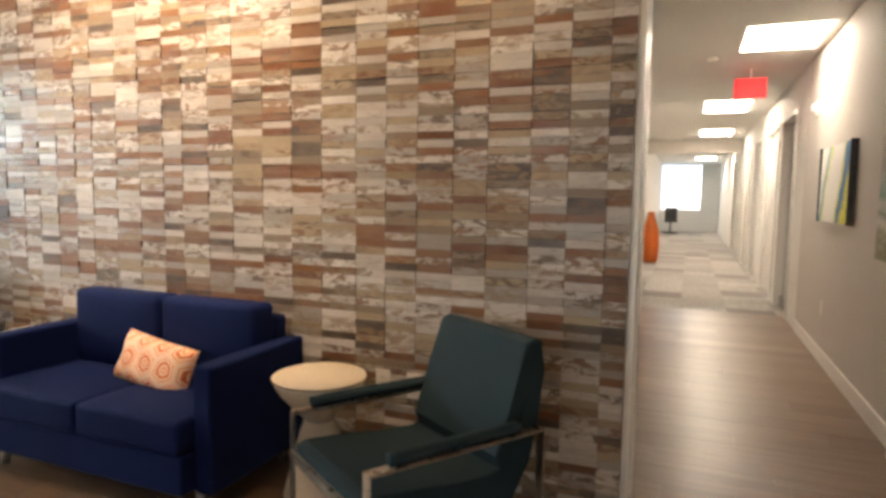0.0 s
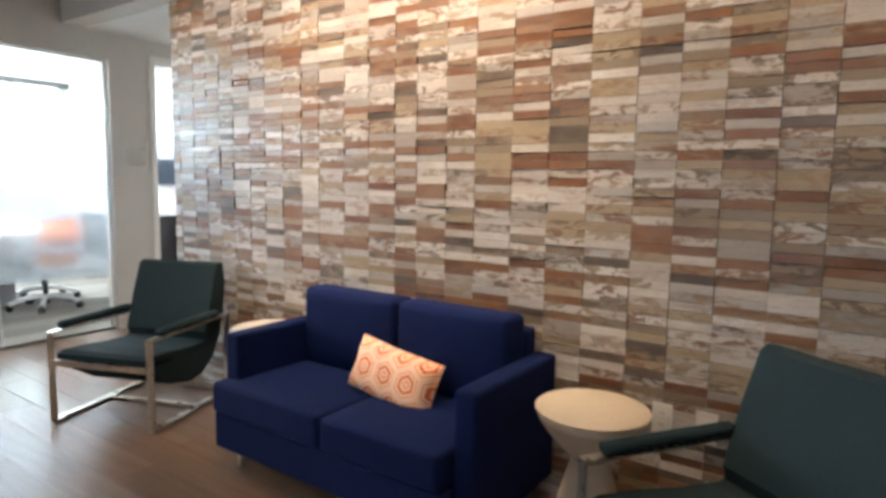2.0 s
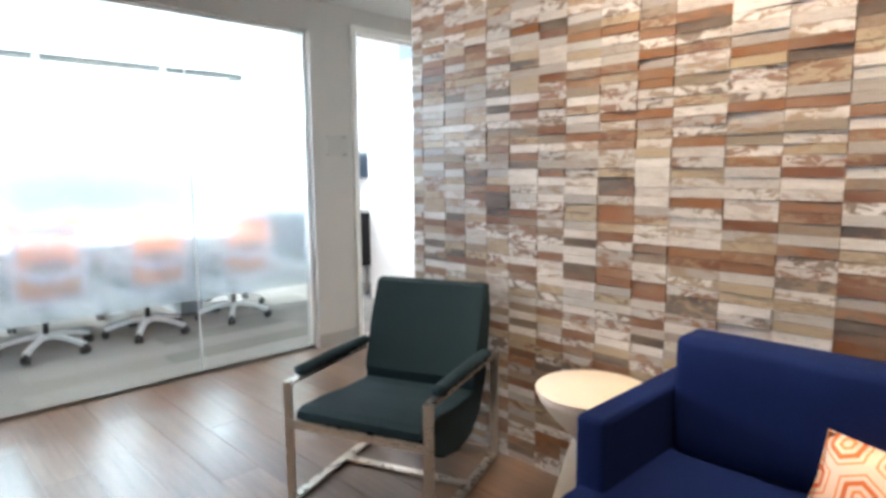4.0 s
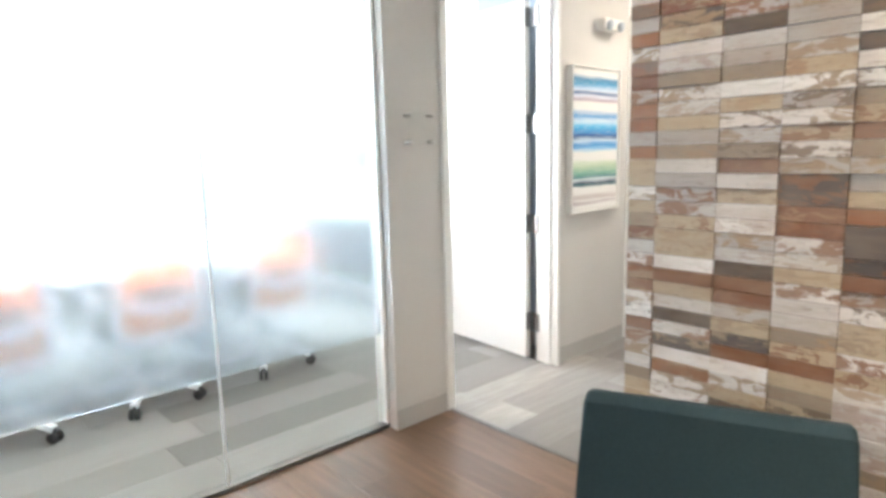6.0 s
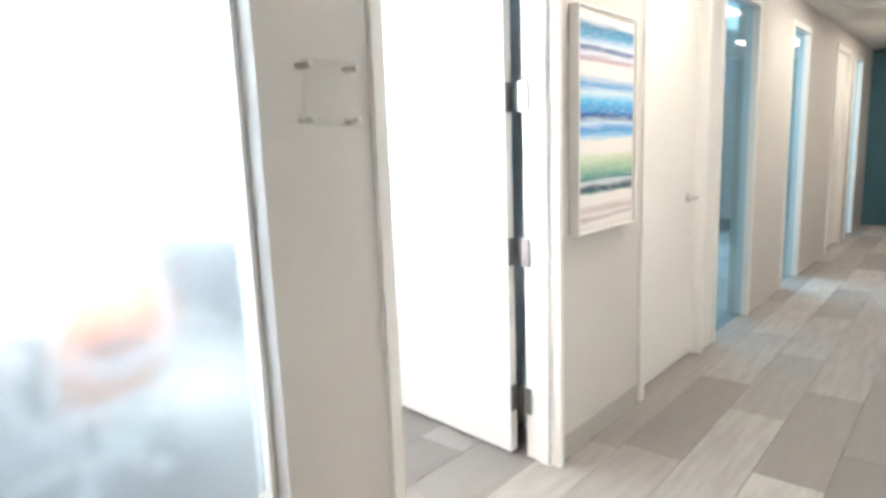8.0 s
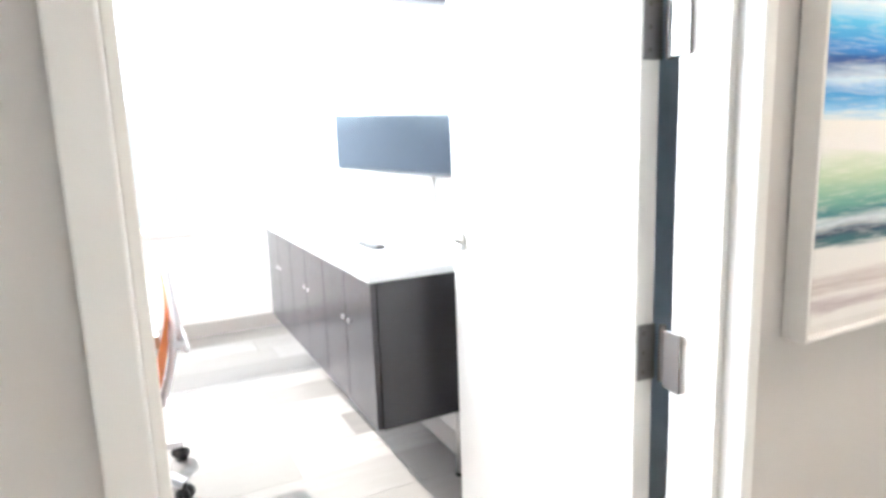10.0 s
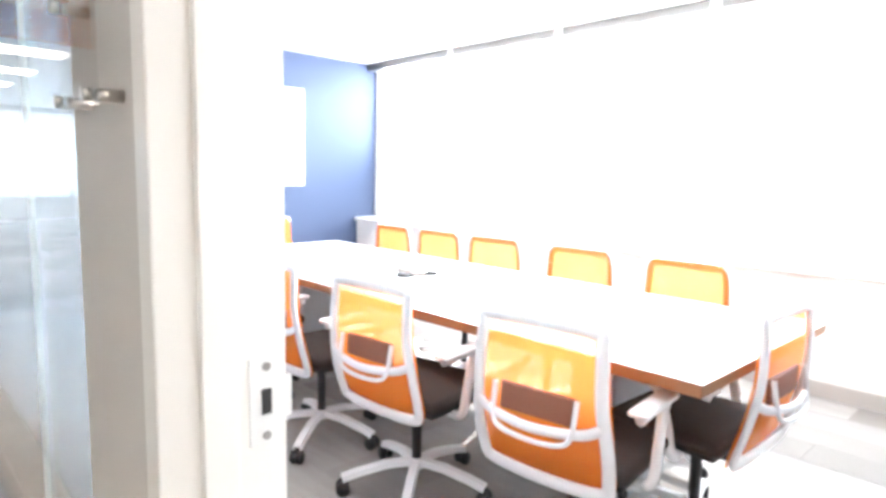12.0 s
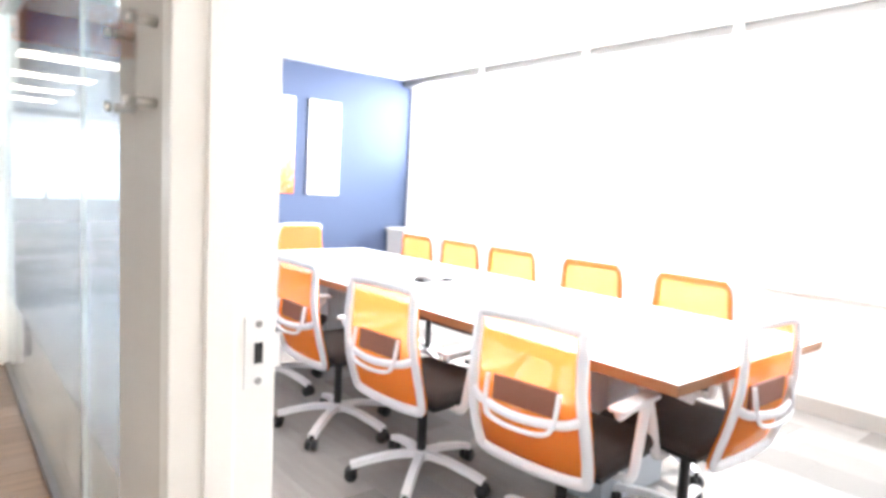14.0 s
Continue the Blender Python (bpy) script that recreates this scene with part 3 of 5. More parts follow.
# header over the reclaimed-wood wall and over the west corridor's mouth
structure("header_beam", (-5.21, 3.965, 2.425), (-3.8, 4.12, CEIL_L), GREIGE)
structure("header_over_wood", (-3.8, 3.965, 2.372), (0.37, 4.25, CEIL_L), GREIGE)
structure("header_east", (0.37, 4.12, 2.45), (1.72, 4.27, CEIL_L), GREIGE)

# the core behind the wood
structure("wall_core_front", (-3.772, 4.000, 0), (0.385, 4.25, 2.372), WHITE_PAINT)
structure("wall_core_west", (-3.772, 4.25, 0), (-3.66, 14.3, 2.6), GREIGE)
structure("wall_core_east", (-0.60, 4.25, 0), (-0.47, 27.2, 2.7), GREIGE)
structure("corner_bead", (0.385, 3.972, 0), (0.400, 4.252, 2.372), TRIM_WHITE)

# west partition: pillar, walls, door openings
structure("wall_pillar", (-5.347, 4.30, 0), (WX, 4.635, 2.53), GREIGE)
structure("wall_over_glass", (-5.36, 0.80, 2.215), (WX, 4.30, CEIL_L + 0.05), GREIGE)
structure("wall_over_door", (-5.347, 4.635, 2.30), (WX, 5.59, 2.53), GREIGE)
structure("wall_west_art", (-5.347, 5.592, 0), (WX - 0.015, 6.375, 2.53), GREIGE)
structure("wall_over_door_two", (-5.36, 6.375, 2.20), (WX - 0.015, 7.315, 2.53), WHITE_PAINT)
structure("wall_west_end_door", (-5.36, 7.315, 0), (WX - 0.015, 7.52, 2.53), WHITE_PAINT)
for y0, y1 in ((8.35, 9.30), (9.98, 11.30), (12.20, 12.55), (13.15, 14.05)):
    structure("wall_west_pier", (-5.36, y0, 0), (WX - 0.015, y1, 2.24), GREIGE)
structure("wall_west_head", (-5.36, 7.52, 2.24), (WX - 0.015, 14.05, 2.53), GREIGE)
structure("wall_west_corridor_end", (-5.36, 14.05, 0), (-3.6, 14.2, 2.53), TEAL_PAINT)
structure("wall_office_backing", (-7.4, 5.92, 0), (-7.3, 14.2, 2.53), WHITE_PAINT)
structure("wall_office_north", (-7.3, 14.05, 0), (-5.36, 14.2, 2.53), WHITE_PAINT)
structure("ceiling_office_west", (-7.4, 5.92, 2.53), (-5.25, 14.2, 2.63), CEILING)
structure("ceiling_rooms_east", (1.72, 8.4, 2.60), (3.5, 27.2, 2.70), CEILING)
structure("wall_rooms_east_south", (1.72, 8.3, 0), (3.5, 8.4, 2.70), GREIGE)
structure("wall_south_of_glass", (-5.42, -12.0, 0), (-5.30, 0.70, CEIL_L + 0.05), GREIGE)
structure("glass_end_post", (-5.36, 0.70, 0), (-5.22, 0.86, 2.30), TRIM_WHITE, 0.004)
# meeting room shell
structure("wall_blue", (-9.5, -0.60, 0), (-5.36, ROOM_Y0, 2.53), BLUE_PAINT)
structure("wall_meeting_north", (-9.5, ROOM_Y1, 0), (-6.05, ROOM_Y1 + 0.12, 2.53), WHITE_PAINT)
# white wall too; the blue shade in the hinge gap is painted on
structure("wall_behind_door", (-6.05, ROOM_Y1, 0), (-5.347, ROOM_Y1 + 0.12, 2.53), SHADED_WHITE)
structure("wall_meeting_east_low", (-5.42, -0.47, 0), (-5.36, 0.70, 2.53), BLUE_PAINT)
structure("wall_under_window", (-9.34, ROOM_Y0, 0), (-9.12, ROOM_Y1, 0.745), WHITE_PAINT)
structure("window_sill", (-9.36, ROOM_Y0, 0.745), (-9.09, ROOM_Y1, 0.785), TRIM_WHITE, 0.006)
structure("wall_over_window", (-9.5, ROOM_Y0, 2.455), (-9.34, ROOM_Y1, 2.53), WHITE_PAINT)
structure("shade_pocket", (-9.335, ROOM_Y0, 2.455), (-9.26, ROOM_Y1, 2.529), STEEL_DARK, 0.004)
for yj in (0.9, 2.2, 3.5, 4.8):
    structure("pocket_joint", (-9.258, yj - 0.035, 2.45), (-9.25, yj + 0.035, 2.529), TRIM_WHITE)
window = tagged(new("window_1"), kind="structure")
for yj in (-0.44, 0.65, 2.9, 5.15, 5.76):
    part("window_frame", box((-9.46, yj - 0.03, 0.785), (-9.38, yj + 0.03, 2.455), 0.004), TRIM_WHITE, window)
for a, b in ((-0.41, 0.62), (0.68, 2.87), (2.93, 5.12), (5.18, 5.73)):
    pane = part("window_pane", box((-9.425, a, 0.79), (-9.417, b, 2.45)), GLASS, window)
    pane.visible_shadow = False
# baseboards
for nm, a, b in (("baseboard_pillar", (WX, 4.30, 0), (WX + 0.008, 4.63, 0.10)),
                 ("baseboard_art", (WX - 0.015, 5.594, 0), (WX - 0.007, 6.36, 0.10)),
                 ("baseboard_meeting_window", (-9.12, ROOM_Y0, 0), (-9.11, ROOM_Y1, 0.10)),
                 ("baseboard_meeting_north", (-9.1, ROOM_Y1 - 0.009, 0), (-5.36, ROOM_Y1, 0.10)),
                 ("baseboard_east", (1.578, 5.1, 0), (1.59, 8.36, 0.11)),
                 ("baseboard_core_west", (-3.782, 4.26, 0), (-3.772, 14.0, 0.10))):
    structure(nm, a, b, BASE_VINYL if nm != "baseboard_east" else TRIM_WHITE, 0.002)
structure("carpet_edge_strip", (-5.19, 4.638, 0.0), (-3.80, 4.662, 0.007), STEEL_DARK, 0.002)

# east corridor and lobby's east side
structure("wall_east_corridor", (1.59, 5.06, 0), (1.72, 8.40, 2.75), GREIGE)
structure("wall_east_lobby", (1.62, -2.2, 0), (1.72, 4.12, 3.10), GREIGE)
for y0, y1 in ((8.40, 8.98), (10.06, 10.36), (11.7, 12.5), (13.5, 14.2), (15.2, 17.8), (18.7, 27.2)):
    structure("wall_east_pier", (1.59, y0, 0), (1.72, y1, 2.25), WHITE_PAINT)
structure("wall_east_head", (1.59, 8.40, 2.25), (1.72, 27.2, 2.75), WHITE_PAINT)
structure("wall_rooms_east", (3.4, 8.4, 0), (3.5, 27.2, 2.75), GREIGE)
structure("wall_corridor_end_low", (-0.6, 27.0, 0), (1.72, 27.12, 0.85), WHITE_PAINT)
structure("wall_corridor_end_side", (0.95, 27.0, 0.85), (1.72, 27.12, 2.75), WHITE_PAINT)
structure("wall_corridor_end_head", (-0.6, 27.0, 2.56), (0.95, 27.12, 2.75), WHITE_PAINT)
structure("backdrop", (-3.5, 33.0, -1.0), (4.5, 33.1, 5.0), SKY_NORTH)
structure("wall_wing_corridor", (-0.47, 7.86, 0), (0.05, 7.98, 2.43), GREIGE)
structure("wing_end_trim", (0.05, 7.845, 0), (0.165, 7.995, 2.43), TRIM_WHITE, 0.004)
structure("bulkhead_corridor_far", (-0.47, 16.5, 2.30), (1.59, 16.8, 2.6), GREIGE)

# south end of the lobby: an orange bulkhead, then the open office with windows
structure("bulkhead_orange", (-5.30, -2.35, 2.58), (1.72, -2.2, 3.10), ORANGE_PAINT)
structure("wall_south_knee", (-5.36, -12.1, 0), (1.72, -12.0, 0.55), WHITE_PAINT)
structure("wall_south_head", (-5.36, -12.1, 2.25), (1.72, -12.0, 2.76), WHITE_PAINT)
structure("wall_south_east", (1.62, -12.1, 0), (1.72, -2.2, 2.95), GREIGE)
structure("backdrop_south", (-5.6, -13.6, -0.5), (2.0, -13.5, 3.2), SKY_BACK)
# distant glass towers: hazy daylight on them is put in as a glow
FAR_GLASS_GLOW = glow("glowing_glass_tower", (0.62, 0.86, 1.0), 0.40)
structure("backdrop_tower", (-15.95, 4.3, -3.0), (-15.85, 5.35, 1.75), FAR_GLASS_GLOW)
structure("backdrop_tower_low", (-15.95, 5.5, -3.0), (-15.85, 6.7, 1.35), FAR_GLASS_GLOW)
structure("backdrop_west", (-16.1, -42.0, -3.0), (-16.0, 27.0, 5.0), OUTDOORS)
for xj in (-5.2, -3.5, -1.8, -0.1, 1.55):
    structure("window_mullion_south", (xj - 0.05, -12.08, 0.55), (xj + 0.05, -12.02, 2.25), TRIM_WHITE)


# ---- doors and frames ----
def door_casing(name, x_face, y0, y1, top, wide, proud=0.016, depth=0.16, side=1, wide2=None):
    """A painted frame round an opening in a wall that runs along y."""
    fr = tagged(new(name), kind="structure")
    w2 = wide2 or wide
    xo, xi = x_face + side * proud, x_face - side * depth
    for nm, a, b in (("jamb", (xo, y0, 0), (xi, y0 + wide, top)), ("jamb", (xo, y1 - w2, 0), (xi, y1, top)), ("head", (xo, y0 + wide, top - wide), (xi, y1 - w2, top))):
        part(nm, box(a, b, 0.003), TRIM_WHITE, fr)
    xs = x_face - side * depth * 0.52
    for nm, a, b in (("stop", (xs, y0 + wide, 0), (xs + 0.045 * side, y0 + wide + 0.014, top - wide)), ("stop", (xs, y1 - w2 - 0.014, 0), (xs + 0.045 * side, y1 - w2, top - wide)),
                     ("stop", (xs, y0 + wide + 0.014, top - wide - 0.014), (xs + 0.045 * side, y1 - w2 - 0.014, top - wide))):
        part(nm, box(a, b, 0.002), TRIM_WHITE, fr)
    return fr


def lever(parent, y_out, side=-1, turn=1):
    """A satin lever on a round rose; the door's face lies in the plane y = 0."""
    h = part("door_handle", rod((0, 0, 0), (0, y_out * 0.18, 0), 0.027, 24), NICKEL, parent, "satin nickel lever on a round rose", True)
    part("spindle", rod((0, y_out * 0.18, 0), (0, y_out, 0), 0.010, 12), NICKEL, h, "", True)
    part("lever", sweep(smooth_path([(-0.006 * turn, y_out, 0), (0.05 * turn, y_out * 1.02, 0.001), (0.115 * turn, y_out * 0.92, -0.002)]), ring_profile(0.008, 0.010), up=(0, 1, 0)), NICKEL, h, "", True)
    return h


frame_1 = door_casing("door_frame_1", WX, 4.635, 5.592, 2.30, 0.045, depth=0.15, wide2=0.027)
strike = part("strike_plate", box((-5.338, 4.680, 0.945), (-5.296, 4.6835, 1.062), 0.001), PALE_NICKEL, frame_1, "satin nickel strike plate with a dark latch hole")
part("strike_lip", box((-5.356, 4.677, 0.975), (-5.336, 4.6835, 1.032), 0.001), PALE_NICKEL, strike)
part("latch_hole", box((-5.326, 4.683, 0.986), (-5.312, 4.6848, 1.020), 0.0005), BLACK_PLASTIC, strike)
for zz in (0.957, 1.050):
    part("screw", rod((-5.319, 4.683, zz), (-5.319, 4.6850, zz), 0.006, 10), HINGE_STEEL, strike)

door_1 = tagged(new("door_1"), "white painted flush office door standing wide open", "door", kind="structure")
door_1.matrix_world = pose(-5.405, 5.535, 0.012, 0, 0, 175)
part("leaf", box((0.006, -0.045, 0), (0.915, 0.0, 2.215), 0.003), TRIM_WHITE, door_1)
HINGES = (0.241, 0.872, 1.487, 2.115)
for zz in HINGES:
    hg = part("hinge", rod((-0.014, -0.050, zz - 0.057), (-0.014, -0.050, zz + 0.057), 0.0075, 12), HINGE_STEEL, door_1, "satin nickel butt hinge")
    part("hinge_leaf", box((0.0025, -0.046, zz - 0.057), (0.0060, -0.004, zz + 0.057), 0.0008), HINGE_STEEL, hg)
    part("hinge_leaf", box((-0.082, -0.0325, zz - 0.057), (-0.040, -0.0290, zz + 0.057), 0.0008), HINGE_STEEL, hg)
    part("knuckle", rod((-0.014, -0.050, zz - 0.018), (-0.014, -0.050, zz + 0.018), 0.0083, 12), HINGE_STEEL, hg)
    for dz in (-0.04, 0.0, 0.04):
        part("screw", rod((0.0026, -0.018, zz + dz), (0.0016, -0.018, zz + dz), 0.0045, 8), STEEL_DARK, hg)
hold = new("lever_set")
hold.parent = door_1
hold.location = (0.845, 0.0, 0.985)
lever(hold, 0.055, turn=-1)

frame_2 = door_casing("door_frame_2", WX - 0.015, 6.375, 7.315, 2.20, 0.05)
door_2 = tagged(new("door_2"), "closed white painted flush door with a lever", "door", kind="structure")
door_2.matrix_world = pose(WX - 0.055, 6.43, 0.01, 0, 0, 90)
part("leaf", box((0, 0, 0), (0.83, 0.045, 2.135), 0.003), TRIM_WHITE, door_2)
hold2 = new("lever_set")
hold2.parent = door_2
hold2.location = (0.70, 0.0, 0.965)
lever(hold2, -0.055, turn=-1)

# glazed office fronts further along the west corridor
for i, (y0, y1) in enumerate(((7.52, 8.35), (9.30, 9.98), (12.55, 13.15))):
    gf = tagged(new("window_%d" % (2, 3, 5)[i]), kind="structure")
    for a, b in (((-5.30, y0, 0), (-5.205, y0 + 0.045, 2.24)), ((-5.30, y1 - 0.045, 0), (-5.205, y1, 2.24)), ((-5.30, y0 + 0.045, 2.19), (-5.205, y1 - 0.045, 2.24))):
        part("frame", box(a, b, 0.003), TRIM_WHITE, gf)
    p = part("pane", box((-5.26, y0 + 0.045, 0.01), (-5.25, y1 - 0.045, 2.19)), BLUE_GLASS, gf)
    p.visible_shadow = False
office_lamp = lamp("office_daylight", 'AREA', (-6.9, 10.2, 2.0), 62.0, (0.62, 0.86, 1.0), (-5.2, 9.8, 0.9), size=4.0, size_y=1.0)
door_casing("door_frame_8", WX - 0.015, 11.30, 12.20, 2.24, 0.05)
office_door = tagged(new("door_4"), "closed white painted flush office door", "door", kind="structure")
part("leaf", box((-5.30, 11.352, 0.01), (-5.255, 12.148, 2.185), 0.003), TRIM_WHITE, office_door)

# east corridor: frames, leaves and dark glass
for i, (y0, y1, glazed) in enumerate(((8.98, 10.06, True), (10.36, 11.7, False), (12.5, 13.5, True), (14.2, 15.2, False), (17.8, 18.7, True))):
    door_casing("door_frame_%d" % (i + 3), 1.59, y0, y1, 2.25, 0.055, side=-1)
    d = tagged(new("door_%d" % (i + 5)), kind="structure")
    if glazed:
        part("pane", box((1.66, y0 + 0.055, 0.02), (1.67, y1 - 0.055, 2.19)), GLASS, d).visible_shadow = False
        part("rail", box((1.645, y0 + 0.055, 0.0), (1.685, y1 - 0.055, 0.12), 0.003), STEEL_DARK, d)
    else:
        part("leaf", box((1.63, y0 + 0.057, 0.01), (1.675, y1 - 0.057, 2.19), 0.003), TRIM_WHITE, d)

# the entry door's edge beside the east corridor
entry = tagged(new("door_3"), "white painted entry door open beside the corridor", "door", kind="structure")
part("leaf", box((1.535, 4.13, 0.01), (1.58, 5.12, 2.40), 0.003), TRIM_WHITE, entry)
part("edge_seal", box((1.545, 5.122, 0.01), (1.572, 5.135, 2.40), 0.002), GREY_PLASTIC, entry)
lk = part("lock_plate", box((1.529, 4.835, 0.775), (1.535, 4.975, 1.02), 0.002), HINGE_STEEL, entry, "satin nickel lock plate with a green thumb turn")
part("thumb_turn", rod((1.465, 4.93, 0.905), (1.500, 4.925, 0.905), 0.024, 16), GREEN, lk, "green thumb turn", True)
part("cylinder", rod((1.500, 4.925, 0.905), (1.529, 4.92, 0.905), 0.017, 16), BLACK_PLASTIC, lk, "", True)

# ---- glass partition ----
glass_wall = tagged(new("window_4"), kind="structure")
for y0, y1 in ((0.86, 3.475), (3.483, 4.30)):
    g = part("glass_pane", box((GX - 0.006, y0, 0.015), (GX + 0.006, y1, 2.205)), GLASS, glass_wall)
    g.visible_shadow = False
fl = part("frosted_film", box((GX - 0.016, 0.87, 0.475), (GX - 0.0085, 4.284, 2.03)), FILM, glass_wall, "frosted film fading towards the top")
fl.visible_shadow = False
part("joint_bead", box((GX - 0.0065, 3.4755, 0.02), (GX + 0.0065, 3.4825, 2.19)), WHITE_PLASTIC, glass_wall)
part("bottom_channel", box((GX - 0.022, 0.86, 0.0), (GX + 0.022, 4.30, 0.020), 0.002), STEEL_DARK, glass_wall)
part("head_channel", box((GX - 0.025, 0.86, 2.195), (GX + 0.025, 4.30, 2.215), 0.002), NICKEL, glass_wall)
part("end_channel", box((GX - 0.02, 4.285, 0.02), (GX + 0.02, 4.2995, 2.195), 0.002), TRIM_WHITE, glass_wall)


# ---- lobby furniture ----
def lounge_chair(m, label):
    """A sling lounge chair in slate wool on flat metal loops; it faces +y."""
    ch = thing("lounge_chair", m, label, "armchair", "lounge chairs in the lobby")
    W, F, R, A = 0.295, 0.335, -0.335, 0.487
    for s in (-1, 1):
        x = s * W
        fr = part("side_frame", sweep([(x, F, 0.012), (x, F, A - 0.01), (x, R, A - 0.01), (x, R, 0.012)], bar_profile(0.019, 0.006), True, (1, 0, 0)), BRONZE, ch, "brushed champagne metal side loop")
        part("arm_pad", sweep(smooth_path([(x, F - 0.075, A + 0.016), (x, 0.05, A + 0.018), (x, R + 0.11, A + 0.016)], 5), ring_profile(0.028, 0.021, 10)), SLATE, fr, "slate padded arm sleeve", True)
    part("cross_bar", box((-W, -0.06, 0.004), (W, -0.022, 0.016), 0.001), BRONZE, ch)
    part("cross_bar", box((-W, F + 0.002, 0.308), (W, F + 0.014, 0.340), 0.001), BRONZE, ch)
    part("cross_bar", box((-W, R, 0.004), (W, R + 0.012, 0.042), 0.001), BRONZE, ch)
    hull = [(0.325, 0.335), (0.24, 0.262), (0.12, 0.185), (-0.03, 0.150), (-0.15, 0.165), (-0.25, 0.228), (-0.325, 0.345), (-0.366, 0.50), (-0.378, 0.66), (-0.372, 0.755),
            (-0.335, 0.765), (-0.30, 0.62), (-0.262, 0.47), (-0.215, 0.36), (-0.15, 0.305), (-0.02, 0.30), (0.15, 0.325)]
    part("shell", extrude_yz(hull, -0.262, 0.262, 0.018), SLATE, ch)
    seat = [(0.338, 0.345), (0.335, 0.372), (0.30, 0.385), (0.15, 0.372), (0.0, 0.352), (-0.13, 0.345), (-0.19, 0.352), (-0.19, 0.318), (-0.02, 0.302), (0.15, 0.328)]
    part("seat", extrude_yz(seat, -0.264, 0.264, 0.012), SLATE, ch)
    back = [(-0.19, 0.335), (-0.165, 0.40), (-0.235, 0.60), (-0.292, 0.772), (-0.325, 0.785), (-0.36, 0.778), (-0.372, 0.758), (-0.335, 0.755), (-0.29, 0.60), (-0.235, 0.42), (-0.20, 0.35)]
    part("backrest", extrude_yz(back, -0.264, 0.264, 0.012), SLATE, ch)
    return ch


def front_at(x, y, deg):
    """The pose that puts the middle of the chair's front legs at (x, y), with its front turned to deg."""
    return pose(x, y, 0, 0, 0, deg) @ pose(0, -0.335, 0)


lounge_chair(front_at(-3.236, 3.205, 180 + 22), "slate green wool lounge chair with champagne metal side frames")
lounge_chair(front_at(-0.485, 3.215, 180 - 34), "slate green lounge chair beside the pale side table")


def sofa():
    x0, x1, yf, yb = -2.405, -1.085, 3.355, 3.965
    so = thing("sofa", pose((x0 + x1) / 2, (yf + yb) / 2, 0), "navy blue wool two-seat sofa against the wood wall", "sofa")
    cx, cy = (x0 + x1) / 2, (yf + yb) / 2

    def L(p):
        return (p[0] - cx, p[1] - cy, p[2])
    part("base", box(L((x0 + 0.004, 3.29, 0.10)), L((x1 - 0.09, yb - 0.01, 0.262)), 0.012, 3), NAVY, so)
    for a, b in ((x0, x0 + 0.092), (x1 - 0.092, x1)):
        part("arm", box(L((a, yf, 0.262 if a == x0 else 0.09)), L((b, yb, 0.603)), 0.016, 3), NAVY, so)
    part("back_frame", box(L((x0 + 0.092, yb - 0.09, 0.262)), L((x1 - 0.092, yb, 0.70)), 0.02, 3), NAVY, so)
    mid = -1.735
    for a, b in ((x0 + 0.003, mid - 0.004), (mid + 0.004, x1 - 0.094)):
        part("seat_cushion", puffed(L((a, 3.275, 0.264)), L((b, yb - 0.1, 0.398)), 0.022, 0.008, 2), NAVY, so, "", True)
    for a, b in ((x0 + 0.097, mid - 0.004), (mid + 0.004, x1 - 0.097)):
        part("back_cushion", puffed(L((a, yb - 0.235, 0.40)), L((b, yb - 0.085, 0.772)), 0.03, 0.012, 1), NAVY, so, "", True)
    for x in (x0 + 0.08, x1 - 0.08):
        for y in (yf + 0.02, yb - 0.06):
            part("leg", rod(L((x, y, 0.0)), L((x, y, 0.10)), 0.018, 14), NICKEL, so, "short satin metal leg", True)
    return so


sofa()


def throw_pillow():
    pl = thing("throw_pillow", pose(-1.662, 3.632, 0.478, -20, 6, -6), "orange and cream hexagon-print lumbar pillow on the sofa", "pillow")
    bm = bmesh.new()
    W, H, N, M = 0.235, 0.118, 22, 12
    grid = {}
    for s in (1, -1):
        for i in range(N + 1):
            for j in range(M + 1):
                u, v = i / N * 2 - 1, j / M * 2 - 1
                edge = i in (0, N) or j in (0, M)
                if s == -1 and edge:
                    grid[s, i, j] = grid[1, i, j]
                    continue
                pinch = 1 - 0.07 * (1 - abs(u) ** 2) * abs(v) ** 3
                pinch2 = 1 - 0.05 * (1 - abs(v) ** 2) * abs(u) ** 3
                th = 0.062 * (1 - u ** 4) ** 0.6 * (1 - v ** 4) ** 0.6 + 0.004 * math.sin(9 * u + 4 * v)
                grid[s, i, j] = bm.verts.new((u * W * pinch2, -s * th if not edge else 0.0, v * H * pinch))
        for i in range(N):
            for j in range(M):
                bm.faces.new((grid[s, i, j], grid[s, i + 1, j], grid[s, i + 1, j + 1], grid[s, i, j + 1]))
    part("cover", bm, PILLOW, pl, "", True)
    part("piping", sweep([(-W, 0, -H), (0, 0, -H * 0.95), (W, 0, -H), (W * 0.96, 0, 0), (W, 0, H), (0, 0, H * 0.94), (-W, 0, H), (-W * 0.96, 0, 0)], ring_profile(0.003, 0.003, 6), True, (0, 1, 0)), PILLOW, pl)
    return pl


throw_pillow()


